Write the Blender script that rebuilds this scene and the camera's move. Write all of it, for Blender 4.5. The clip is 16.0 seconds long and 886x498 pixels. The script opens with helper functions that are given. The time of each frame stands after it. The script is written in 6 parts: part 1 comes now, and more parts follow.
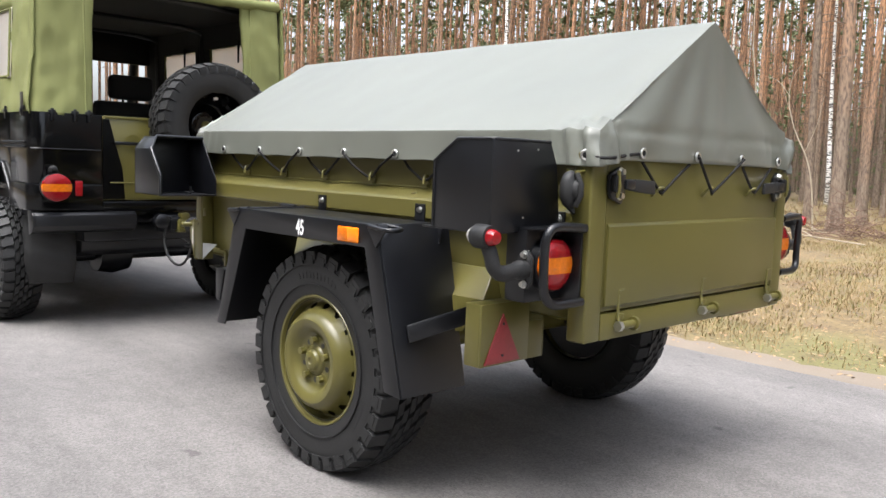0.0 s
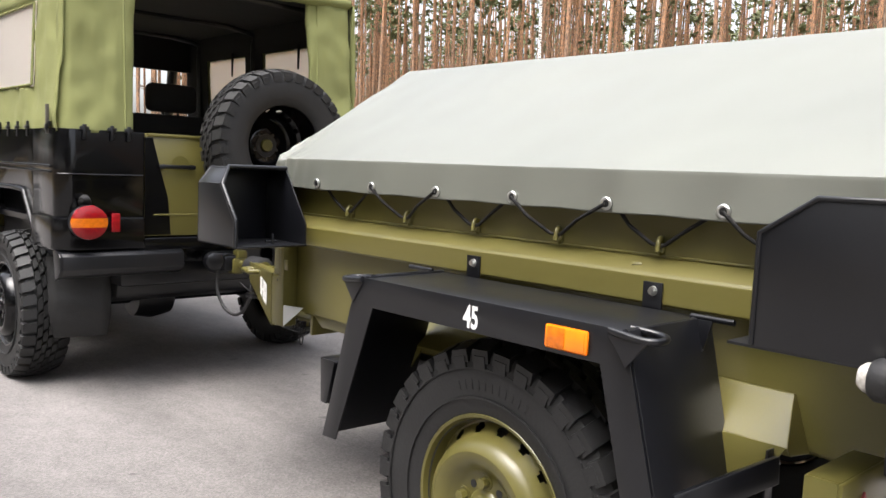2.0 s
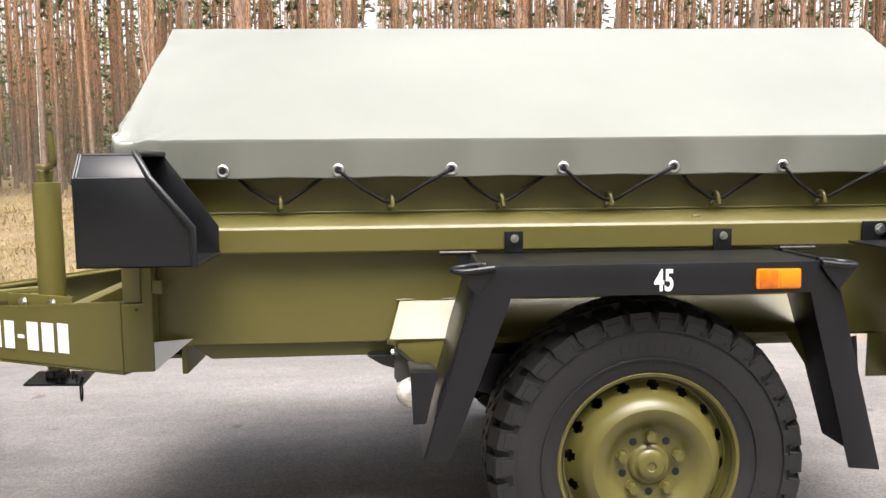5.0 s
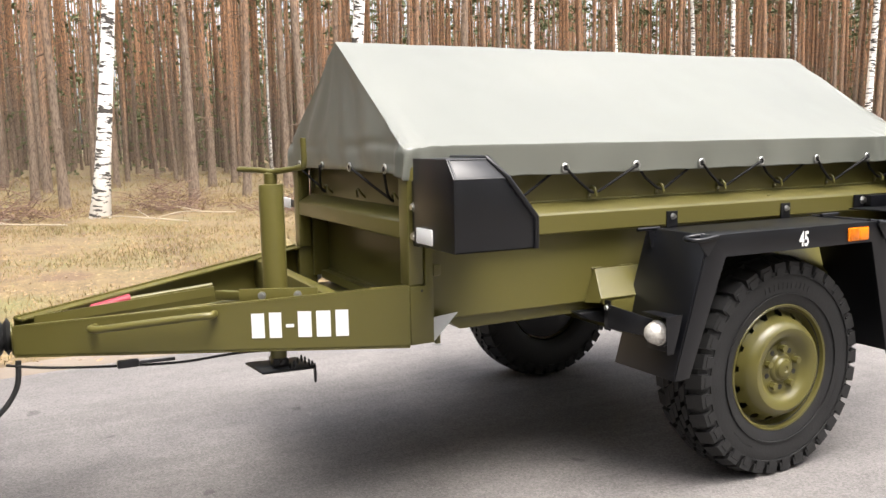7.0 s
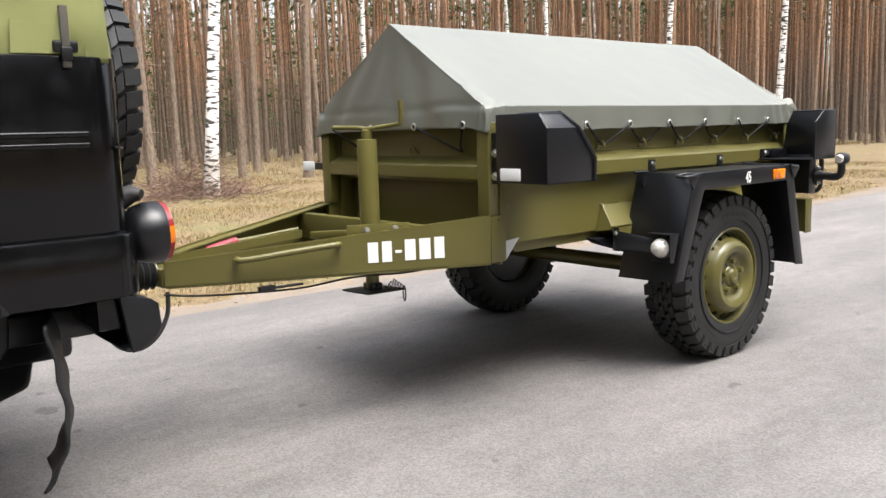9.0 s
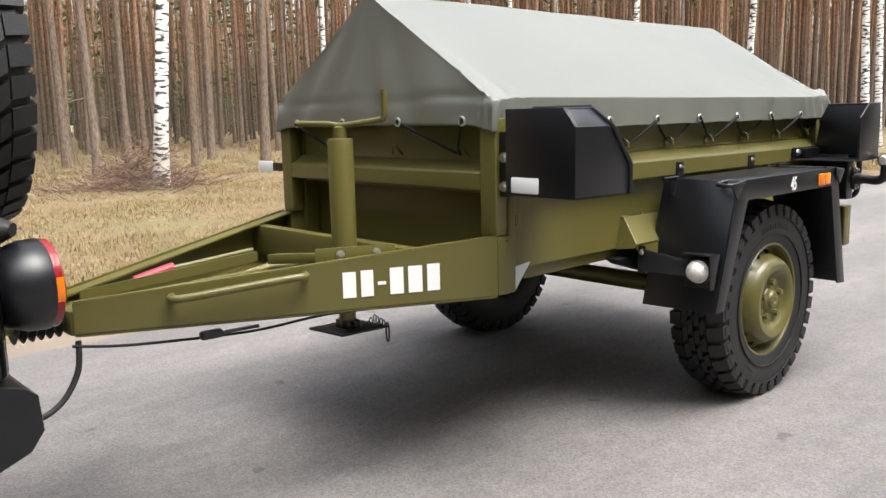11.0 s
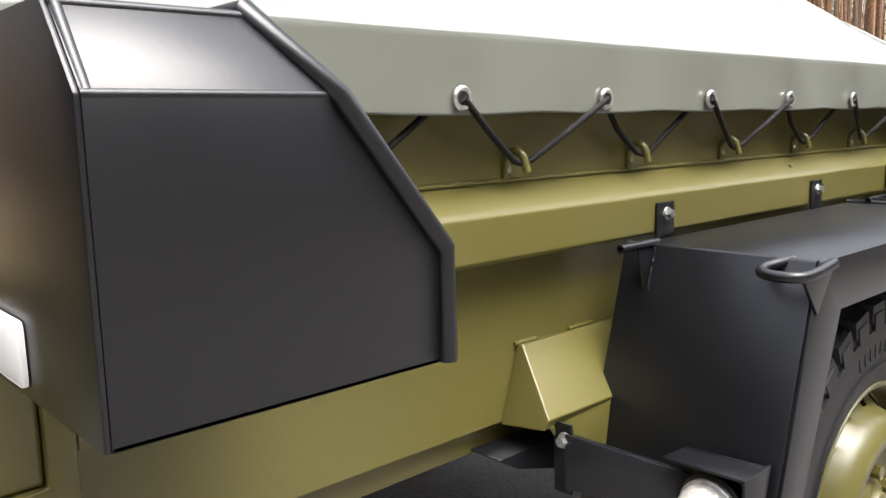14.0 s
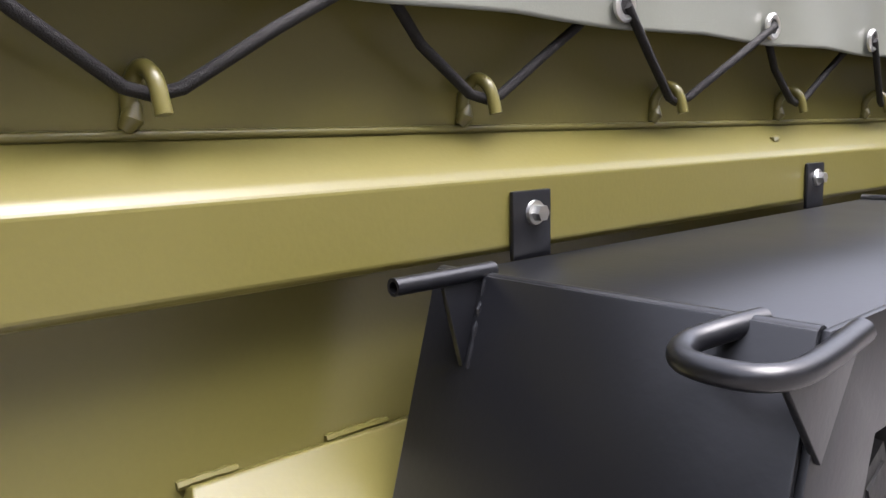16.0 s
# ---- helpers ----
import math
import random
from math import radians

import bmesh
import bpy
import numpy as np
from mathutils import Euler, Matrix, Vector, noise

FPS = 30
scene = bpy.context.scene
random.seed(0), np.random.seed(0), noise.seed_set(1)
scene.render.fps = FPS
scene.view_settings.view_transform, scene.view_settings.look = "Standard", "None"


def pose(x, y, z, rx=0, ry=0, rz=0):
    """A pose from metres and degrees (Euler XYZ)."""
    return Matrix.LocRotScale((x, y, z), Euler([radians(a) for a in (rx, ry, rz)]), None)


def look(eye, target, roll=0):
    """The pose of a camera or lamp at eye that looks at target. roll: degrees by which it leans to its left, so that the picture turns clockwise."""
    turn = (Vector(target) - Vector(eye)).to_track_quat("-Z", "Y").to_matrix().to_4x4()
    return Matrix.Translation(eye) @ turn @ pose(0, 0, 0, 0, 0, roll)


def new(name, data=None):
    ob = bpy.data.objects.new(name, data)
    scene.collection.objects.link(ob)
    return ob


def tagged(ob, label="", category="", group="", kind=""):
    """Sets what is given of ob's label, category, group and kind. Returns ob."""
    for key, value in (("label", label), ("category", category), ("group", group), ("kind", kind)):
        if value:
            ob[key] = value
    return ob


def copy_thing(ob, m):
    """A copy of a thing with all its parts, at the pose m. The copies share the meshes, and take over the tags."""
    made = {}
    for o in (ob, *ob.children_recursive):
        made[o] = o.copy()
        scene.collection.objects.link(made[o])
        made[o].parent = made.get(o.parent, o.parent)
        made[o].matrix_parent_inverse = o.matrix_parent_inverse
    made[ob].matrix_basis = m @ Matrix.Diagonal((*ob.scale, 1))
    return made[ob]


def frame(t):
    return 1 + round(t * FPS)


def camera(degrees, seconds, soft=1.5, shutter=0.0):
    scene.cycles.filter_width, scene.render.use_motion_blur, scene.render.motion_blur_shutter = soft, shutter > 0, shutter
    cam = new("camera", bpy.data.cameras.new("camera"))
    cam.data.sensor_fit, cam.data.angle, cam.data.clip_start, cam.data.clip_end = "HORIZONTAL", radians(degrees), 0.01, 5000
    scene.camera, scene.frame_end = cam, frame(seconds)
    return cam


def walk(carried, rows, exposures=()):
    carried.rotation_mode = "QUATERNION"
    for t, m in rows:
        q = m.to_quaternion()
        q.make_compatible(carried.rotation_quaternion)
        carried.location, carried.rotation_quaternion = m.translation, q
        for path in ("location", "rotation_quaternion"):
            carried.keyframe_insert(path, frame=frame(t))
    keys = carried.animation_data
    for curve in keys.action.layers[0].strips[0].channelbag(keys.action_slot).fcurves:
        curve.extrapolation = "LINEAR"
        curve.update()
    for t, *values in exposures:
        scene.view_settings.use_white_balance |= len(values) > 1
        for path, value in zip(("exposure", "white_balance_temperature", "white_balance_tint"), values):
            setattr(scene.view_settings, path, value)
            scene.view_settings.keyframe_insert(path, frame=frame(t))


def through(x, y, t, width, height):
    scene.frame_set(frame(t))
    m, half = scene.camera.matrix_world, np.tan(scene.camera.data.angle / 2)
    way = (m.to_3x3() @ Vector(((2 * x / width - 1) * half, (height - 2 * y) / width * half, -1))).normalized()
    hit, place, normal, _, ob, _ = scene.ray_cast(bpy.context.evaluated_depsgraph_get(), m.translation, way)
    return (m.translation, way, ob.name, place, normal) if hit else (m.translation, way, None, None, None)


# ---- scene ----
cam = camera(56.7, 16.0)
PATH = [
    (0, (-2.38, -2.269, 1.057), (-0.999, -0.838, 0.848), 2.1),
    (0.5, (-2.121, -1.993, 1.09), (-0.742, -0.559, 0.884), 2.1),
    (1, (-1.971, -1.75, 1.124), (-0.598, -0.31, 0.92), 2.2),
    (1.5, (-2.013, -1.502, 1.118), (-0.648, -0.053, 0.929), 2.6),
    (2, (-2.09, -1.248, 1.142), (-0.737, 0.211, 0.95), 2.3),
    (2.5, (-2.126, -0.973, 1.11), (-0.757, 0.473, 0.919), 2.3),
    (3, (-2.226, -0.729, 1.084), (-0.72, 0.574, 0.901), 1.8),
    (3.5, (-2.367, -0.494, 1.076), (-0.633, 0.486, 0.895), 1.0),
    (6, (-2.71, 1.409, 1.121), (-0.826, 0.783, 0.878), -0.9),
    (6.5, (-2.704, 1.814, 1.131), (-0.883, 1.029, 0.878), -1.0),
    (7, (-2.748, 2.23, 1.168), (-0.967, 1.356, 0.911), -1.1),
    (7.5, (-2.838, 2.635, 1.184), (-1.084, 1.71, 0.924), -1.2),
    (8, (-2.814, 2.946, 1.156), (-1.1, 1.949, 0.897), -1.5),
    (8.5, (-2.818, 3.182, 1.135), (-1.187, 2.057, 0.864), -1.6),
    (9, (-2.816, 3.354, 1.069), (-1.287, 2.097, 0.787), -1.7),
    (11.5, (-2.065, 2.786, 1.133), (-0.605, 1.456, 0.814), -1.3),
    (12, (-1.918, 2.497, 1.159), (-0.455, 1.171, 0.843), -1.4),
    (12.5, (-1.747, 2.21, 1.165), (-0.283, 0.885, 0.845), -1.1),
    (13, (-1.569, 1.962, 1.134), (-0.104, 0.637, 0.82), -1.1),
    (13.5, (-1.404, 1.682, 1.099), (0.059, 0.355, 0.784), -1.1),
    (14, (-1.296, 1.413, 1.051), (0.174, 0.091, 0.75), -1.4),
    (14.5, (-1.192, 1.213, 1.011), (0.276, -0.109, 0.701), -1.0),
    (15, (-1.134, 1.08, 1.0), (0.334, -0.245, 0.697), -0.8),
    (15.5, (-1.087, 0.943, 0.99), (0.381, -0.381, 0.688), -0.9),
    (16, (-1.027, 0.796, 0.972), (0.44, -0.532, 0.684), -1.2),
]
walk(cam, [(t, look(eye, target, roll)) for t, eye, target, roll in PATH],
     exposures=[(0, 1.77, 6250, 10), (1.5, 1.85, 6450, 12), (3, 2.05, 6550, 11), (6, 1.92, 6700, 12), (9, 1.77, 6450, 10), (11.5, 1.64, 6450, 10), (12.5, 1.78, 6500, 10), (13.5, 2.02, 6550, 10), (14.5, 2.3, 6350, 14), (16, 2.5, 6250, 17)])


# ---- light ----
world = bpy.data.worlds.new("overcast_sky")
scene.world = world
world.use_nodes = True
wn = world.node_tree.nodes
sky = wn.new("ShaderNodeTexSky")
sky.sky_type, sky.sun_disc = "NISHITA", False
sky.sun_elevation, sky.sun_rotation = radians(69), radians(257)
sky.air_density, sky.dust_density, sky.ozone_density = 1.0, 6.0, 1.0
soft = wn.new("ShaderNodeHueSaturation")
soft.inputs["Saturation"].default_value = 0.4
world.node_tree.links.new(sky.outputs[0], soft.inputs["Color"])
world.node_tree.links.new(soft.outputs[0], wn["Background"].inputs[0])
wn["Background"].inputs[1].default_value = 0.15
sun = new("sun", bpy.data.lights.new("sun", "SUN"))
sun.data.energy, sun.data.angle, sun.data.color = 1.05, radians(50), (1.0, 0.99, 0.97)
sun.matrix_world = look((-3.4, -0.8, 9), (0, 0, 0))


# ---- materials ----
def mat(name, col, rough=0.5, metal=0.0, var=0.12, scale=4.0, fine=60.0, bump=0.05, col2=None, spec=0.5, coat=0.0, fold=0.0, deep=0.01):
    """A surface with broad stains, fine grain and relief."""
    m = bpy.data.materials.new(name)
    m.use_nodes = True
    n, l = m.node_tree.nodes, m.node_tree.links
    b = n["Principled BSDF"]
    co = n.new("ShaderNodeTexCoord")
    a, f = n.new("ShaderNodeTexNoise"), n.new("ShaderNodeTexNoise")
    a.inputs["Scale"].default_value, a.inputs["Detail"].default_value = scale, 5
    f.inputs["Scale"].default_value, f.inputs["Detail"].default_value = fine, 3
    l.new(co.outputs["Object"], a.inputs["Vector"])
    l.new(co.outputs["Object"], f.inputs["Vector"])
    mx = n.new("ShaderNodeMix")
    mx.data_type = "RGBA"
    c2 = col2 or [min(1, c * (1 + 2 * var)) for c in col]
    mx.inputs["A"].default_value = (*[c * (1 - var) for c in col], 1)
    mx.inputs["B"].default_value = (*c2, 1)
    add = n.new("ShaderNodeMath")
    add.operation = "MULTIPLY_ADD"
    add.inputs[1].default_value, add.inputs[2].default_value = 0.5, -0.25
    l.new(f.outputs["Fac"], add.inputs[0])
    su = n.new("ShaderNodeMath")
    su.use_clamp = True
    l.new(a.outputs["Fac"], su.inputs[0])
    l.new(add.outputs[0], su.inputs[1])
    l.new(su.outputs[0], mx.inputs["Factor"])
    l.new(mx.outputs["Result"], b.inputs["Base Color"])
    r = n.new("ShaderNodeMapRange")
    r.inputs["To Min"].default_value, r.inputs["To Max"].default_value = max(0.02, rough - 0.08), min(1, rough + 0.08)
    l.new(a.outputs["Fac"], r.inputs["Value"])
    l.new(r.outputs[0], b.inputs["Roughness"])
    b.inputs["Metallic"].default_value = metal
    b.inputs["Specular IOR Level"].default_value = spec
    b.inputs["Coat Weight"].default_value = coat
    if bump:
        bp = n.new("ShaderNodeBump")
        bp.inputs["Strength"].default_value, bp.inputs["Distance"].default_value = bump, 0.004
        l.new(f.outputs["Fac"], bp.inputs["Height"])
        l.new(bp.outputs[0], b.inputs["Normal"])
        if fold:
            # soft creases of cloth
            fo, fb = n.new("ShaderNodeTexNoise"), n.new("ShaderNodeBump")
            fo.noise_type = "RIDGED_MULTIFRACTAL"
            fo.inputs["Scale"].default_value, fo.inputs["Detail"].default_value, fo.inputs["Distortion"].default_value = fold, 2, 0.8
            l.new(co.outputs["Object"], fo.inputs["Vector"])
            fb.inputs["Strength"].default_value, fb.inputs["Distance"].default_value = 1.0, deep
            l.new(fo.outputs["Fac"], fb.inputs["Height"])
            l.new(fb.outputs[0], bp.inputs["Normal"])
    return m


def asphalt():
    """Worn asphalt: pale and dark stones in grey binder, broad wheel-polished patches, dark damp spots."""
    m = mat("asphalt", (0.122, 0.115, 0.11), 0.8, var=0.14, scale=0.9, fine=90, bump=0.2, col2=(0.18, 0.168, 0.16))
    n, l = m.node_tree.nodes, m.node_tree.links
    b = n["Principled BSDF"]
    co = n.new("ShaderNodeTexCoord")
    vo = n.new("ShaderNodeTexVoronoi")
    vo.inputs["Scale"].default_value = 150
    l.new(co.outputs["Object"], vo.inputs["Vector"])
    sp = n.new("ShaderNodeSeparateColor")
    l.new(vo.outputs["Color"], sp.inputs[0])
    st = n.new("ShaderNodeMapRange")
    st.inputs["To Min"].default_value, st.inputs["To Max"].default_value = 0.76, 1.24
    l.new(sp.outputs[0], st.inputs["Value"])
    old = b.inputs["Base Color"].links[0].from_socket
    mu = n.new("ShaderNodeMix")
    mu.data_type, mu.blend_type = "RGBA", "MULTIPLY"
    mu.inputs["Factor"].default_value = 1.0
    l.new(old, mu.inputs["A"])
    l.new(st.outputs[0], mu.inputs["B"])
    sn = n.new("ShaderNodeTexNoise")
    sn.inputs["Scale"].default_value, sn.inputs["Detail"].default_value = 2.6, 7
    l.new(co.outputs["Object"], sn.inputs["Vector"])
    ds = n.new("ShaderNodeMapRange")
    ds.inputs["From Min"].default_value, ds.inputs["From Max"].default_value = 0.66, 0.74
    ds.inputs["To Min"].default_value, ds.inputs["To Max"].default_value = 1.0, 0.72
    l.new(sn.outputs["Fac"], ds.inputs["Value"])
    m2 = n.new("ShaderNodeMix")
    m2.data_type, m2.blend_type = "RGBA", "MULTIPLY"
    m2.inputs["Factor"].default_value = 1.0
    l.new(mu.outputs["Result"], m2.inputs["A"])
    l.new(ds.outputs[0], m2.inputs["B"])
    # streaks along the road, pale dust and small dark oil spots
    out = m2.outputs["Result"]
    for stretch, scale, detail, lo, hi, a, z in (((1.0, 0.16, 1.0), 2.1, 6, 0.4, 0.66, 0.86, 1.13), ((1.0, 0.7, 1.0), 0.8, 8, 0.5, 0.72, 1.0, 1.16), ((1.0, 1.0, 1.0), 5.5, 2, 0.71, 0.74, 1.0, 0.62), ((1.0, 0.5, 1.0), 14, 5, 0.3, 0.7, 0.9, 1.1)):
        mp, no, ra, mm = n.new("ShaderNodeMapping"), n.new("ShaderNodeTexNoise"), n.new("ShaderNodeMapRange"), n.new("ShaderNodeMix")
        mp.inputs["Scale"].default_value, mp.inputs["Location"].default_value = stretch, (scale, 3.0, 0)
        no.inputs["Scale"].default_value, no.inputs["Detail"].default_value = scale, detail
        for key, value in (("From Min", lo), ("From Max", hi), ("To Min", a), ("To Max", z)):
            ra.inputs[key].default_value = value
        mm.data_type, mm.blend_type = "RGBA", "MULTIPLY"
        mm.inputs["Factor"].default_value = 1.0
        l.new(co.outputs["Object"], mp.inputs["Vector"])
        l.new(mp.outputs[0], no.inputs["Vector"])
        l.new(no.outputs["Fac"], ra.inputs["Value"])
        l.new(out, mm.inputs["A"])
        l.new(ra.outputs[0], mm.inputs["B"])
        out = mm.outputs["Result"]
    l.new(out, b.inputs["Base Color"])
    bp = n.new("ShaderNodeBump")
    bp.inputs["Strength"].default_value, bp.inputs["Distance"].default_value = 0.4, 0.003
    l.new(vo.outputs["Distance"], bp.inputs["Height"])
    l.new(bp.outputs[0], b.inputs["Normal"])
    return m


def forest_floor():
    """Matted straw over brown needles, with mossy green patches and dark leaf specks."""
    m = mat("dry_grass_ground", (0.075, 0.053, 0.03), 0.95, var=0.3, scale=7, fine=45, bump=1.0, col2=(0.25, 0.18, 0.085))
    n, l = m.node_tree.nodes, m.node_tree.links
    b = n["Principled BSDF"]
    co = n.new("ShaderNodeTexCoord")
    out = b.inputs["Base Color"].links[0].from_socket
    for scale, detail, lo, hi, col in ((0.55, 6, 0.5, 0.68, (0.13, 0.125, 0.045)), (1.6, 7, 0.55, 0.66, (0.12, 0.075, 0.045)), (38, 3, 0.6, 0.66, (0.055, 0.038, 0.025)), (22, 4, 0.62, 0.7, (0.36, 0.28, 0.16))):
        no, ra, mx = n.new("ShaderNodeTexNoise"), n.new("ShaderNodeMapRange"), n.new("ShaderNodeMix")
        no.inputs["Scale"].default_value, no.inputs["Detail"].default_value = scale, detail
        l.new(co.outputs["Object"], no.inputs["Vector"])
        ra.inputs["From Min"].default_value, ra.inputs["From Max"].default_value, ra.inputs["To Max"].default_value = lo, hi, 0.8
        l.new(no.outputs["Fac"], ra.inputs["Value"])
        mx.data_type = "RGBA"
        mx.inputs["B"].default_value = (*col, 1)
        l.new(ra.outputs[0], mx.inputs["Factor"])
        l.new(out, mx.inputs["A"])
        out = mx.outputs["Result"]
    l.new(out, b.inputs["Base Color"])
    return m


OLIVE = mat("olive_paint", (0.1, 0.0885, 0.024), 0.31, var=0.06, scale=3, fine=220, bump=0.03, spec=0.45)
BLACK = mat("black_paint", (0.0042, 0.0045, 0.006), 0.35, var=0.15, scale=5, fine=170, bump=0.035, spec=0.5)
RUBBER = mat("tyre_rubber", (0.0135, 0.0135, 0.0138), 0.58, var=0.3, scale=9, fine=120, bump=0.2, spec=0.38)
TARP = mat("grey_green_tarpaulin", (0.131, 0.137, 0.116), 0.4, var=0.08, scale=2.5, fine=500, bump=0.06, spec=1.0, fold=1.9, deep=0.007)
CANVAS = mat("olive_canvas", (0.185, 0.196, 0.07), 0.85, var=0.14, scale=4, fine=700, bump=0.25, fold=3.2, deep=0.012)
# near-black: the cab's interior shade is put into this colour
SHADED_INTERIOR = mat("shaded_interior", (0.011, 0.011, 0.01), 0.9, var=0.1)
ASPHALT = asphalt()
GRASS_DIRT = forest_floor()
SAND = mat("sandy_verge", (0.165, 0.135, 0.105), 0.95, var=0.15, scale=3, fine=90, bump=0.4)
NEEDLES = mat("pine_needles", (0.105, 0.118, 0.052), 0.8, var=0.3, scale=2, fine=20, bump=0)
STEEL = mat("zinc_steel", (0.55, 0.55, 0.53), 0.35, metal=1.0, var=0.1, scale=30)
WHITE = mat("white_paint", (0.8, 0.8, 0.78), 0.5, var=0.03)
AMBER_DARK = mat("amber_lamp_lens", (0.5, 0.12, 0.005), 0.15, var=0.35, scale=60, fine=160, bump=0.3)
AMBER = mat("amber_lens", (0.8, 0.22, 0.008), 0.2, var=0.1, scale=40)
REDLENS = mat("red_lens", (0.2, 0.004, 0.007), 0.12, var=0.35, scale=60, fine=160, bump=0.3)
REDPLATE = mat("red_reflector", (0.2, 0.02, 0.024), 0.4, var=0.2, scale=200)
CLEAR = mat("clear_lens", (0.5, 0.48, 0.44), 0.22, metal=0.35, var=0.35, scale=70, fine=140, bump=0.4)
ROPE = mat("black_elastic_rope", (0.008, 0.0075, 0.0075), 0.7, spec=0.25, var=0.3, scale=200, fine=900, bump=0.4)
# pale grey stands in for the sky's sheen on the olive gussets
GUSSET_SHEEN = mat("pale_gusset_sheen", (0.45, 0.46, 0.45), 0.5, var=0.08)
TAUPE = mat("brown_grey_paint", (0.09, 0.08, 0.065), 0.4, var=0.06)
JBLACK = mat("gloss_black_paint", (0.0025, 0.0025, 0.003), 0.14, var=0.1, bump=0.0, spec=0.35)
WEBBING = mat("grey_brown_webbing", (0.06, 0.055, 0.045), 0.85, var=0.2, fine=400, bump=0.3)


# ---- mesh helpers ----
def part(name, bm, material, parent=None, label="", smooth=35):
    me = bpy.data.meshes.new(name)
    bmesh.ops.recalc_face_normals(bm, faces=bm.faces[:])
    bm.to_mesh(me)
    bm.free()
    me.materials.append(material)
    if smooth:
        me.shade_smooth()
        me.set_sharp_from_angle(angle=radians(smooth))
    ob = new(name, me)
    if parent:
        ob.parent = parent
    if label:
        ob["label"] = label
    return ob


def merge(*bms):
    out = bmesh.new()
    for b in bms:
        me = bpy.data.meshes.new("tmp")
        b.to_mesh(me)
        b.free()
        out.from_mesh(me)
        bpy.data.meshes.remove(me)
    return out


def box(x0, x1, y0, y1, z0, z1, bev=0.0, seg=2):
    bm = bmesh.new()
    bmesh.ops.create_cube(bm, size=1)
    for v in bm.verts:
        v.co = Vector(((x0 + x1) / 2 + v.co.x * (x1 - x0), (y0 + y1) / 2 + v.co.y * (y1 - y0), (z0 + z1) / 2 + v.co.z * (z1 - z0)))
    if bev:
        bmesh.ops.bevel(bm, geom=bm.edges[:], offset=bev, segments=seg, affect="EDGES", profile=0.5)
    return bm


def prism(poly, axis, a, b, bev=0.0):
    """A polygon drawn in the plane across the axis ('x': y,z; 'y': x,z; 'z': x,y), from a to b along it."""
    bm = bmesh.new()
    put = {"x": lambda u, v, w: (w, u, v), "y": lambda u, v, w: (u, w, v), "z": lambda u, v, w: (u, v, w)}[axis]
    lo = [bm.verts.new(put(u, v, a)) for u, v in poly]
    hi = [bm.verts.new(put(u, v, b)) for u, v in poly]
    bm.faces.new(lo)
    bm.faces.new(hi)
    for i in range(len(poly)):
        j = (i + 1) % len(poly)
        bm.faces.new((lo[i], lo[j], hi[j], hi[i]))
    bmesh.ops.recalc_face_normals(bm, faces=bm.faces[:])
    if bev:
        bmesh.ops.bevel(bm, geom=bm.edges[:], offset=bev, segments=2, affect="EDGES", profile=0.5)
    return bm


def slab(corners, thick, bev=0.0):
    """A plate over four or more corners in one plane, with a thickness."""
    p = [Vector(c) for c in corners]
    n = (p[1] - p[0]).cross(p[2] - p[0]).normalized() * thick
    bm = bmesh.new()
    lo, hi = [bm.verts.new(c) for c in p], [bm.verts.new(c + n) for c in p]
    bm.faces.new(lo)
    bm.faces.new(hi)
    for i in range(len(p)):
        j = (i + 1) % len(p)
        bm.faces.new((lo[i], lo[j], hi[j], hi[i]))
    bmesh.ops.recalc_face_normals(bm, faces=bm.faces[:])
    if bev:
        bmesh.ops.bevel(bm, geom=bm.edges[:], offset=bev, segments=2, affect="EDGES", profile=0.5)
    return bm


def rod(points, r, sides=12, caps=True):
    """A round bar along the points; r may be a list of radii."""
    p = [Vector(c) for c in points]
    rs = r if isinstance(r, (list, tuple)) else [r] * len(p)
    bm = bmesh.new()
    rings = []
    up = Vector((0, 0, 1))
    for i, c in enumerate(p):
        d = (p[min(i + 1, len(p) - 1)] - p[max(i - 1, 0)]).normalized()
        if abs(d.dot(up)) > 0.95:
            up = Vector((1, 0, 0)) if abs(d.x) < 0.9 else Vector((0, 1, 0))
        s = d.cross(up).normalized()
        u = s.cross(d).normalized()
        up = u
        rings.append([bm.verts.new(c + rs[i] * (math.cos(k * 2 * math.pi / sides) * s + math.sin(k * 2 * math.pi / sides) * u)) for k in range(sides)])
    for a, b in zip(rings, rings[1:]):
        for k in range(sides):
            bm.faces.new((a[k], a[(k + 1) % sides], b[(k + 1) % sides], b[k]))
    if caps:
        bm.faces.new(rings[0])
        bm.faces.new(rings[-1])
    return bm


def smooth_path(points, n=6):
    """A soft curve through the points."""
    p = [Vector(c) for c in points]
    out = []
    for i in range(len(p) - 1):
        a, b, c, d = p[max(i - 1, 0)], p[i], p[i + 1], p[min(i + 2, len(p) - 1)]
        for k in range(n):
            t = k / n
            out.append(0.5 * (2 * b + (c - a) * t + (2 * a - 5 * b + 4 * c - d) * t * t + (3 * b - a - 3 * c + d) * t ** 3))
    return out + [p[-1]]


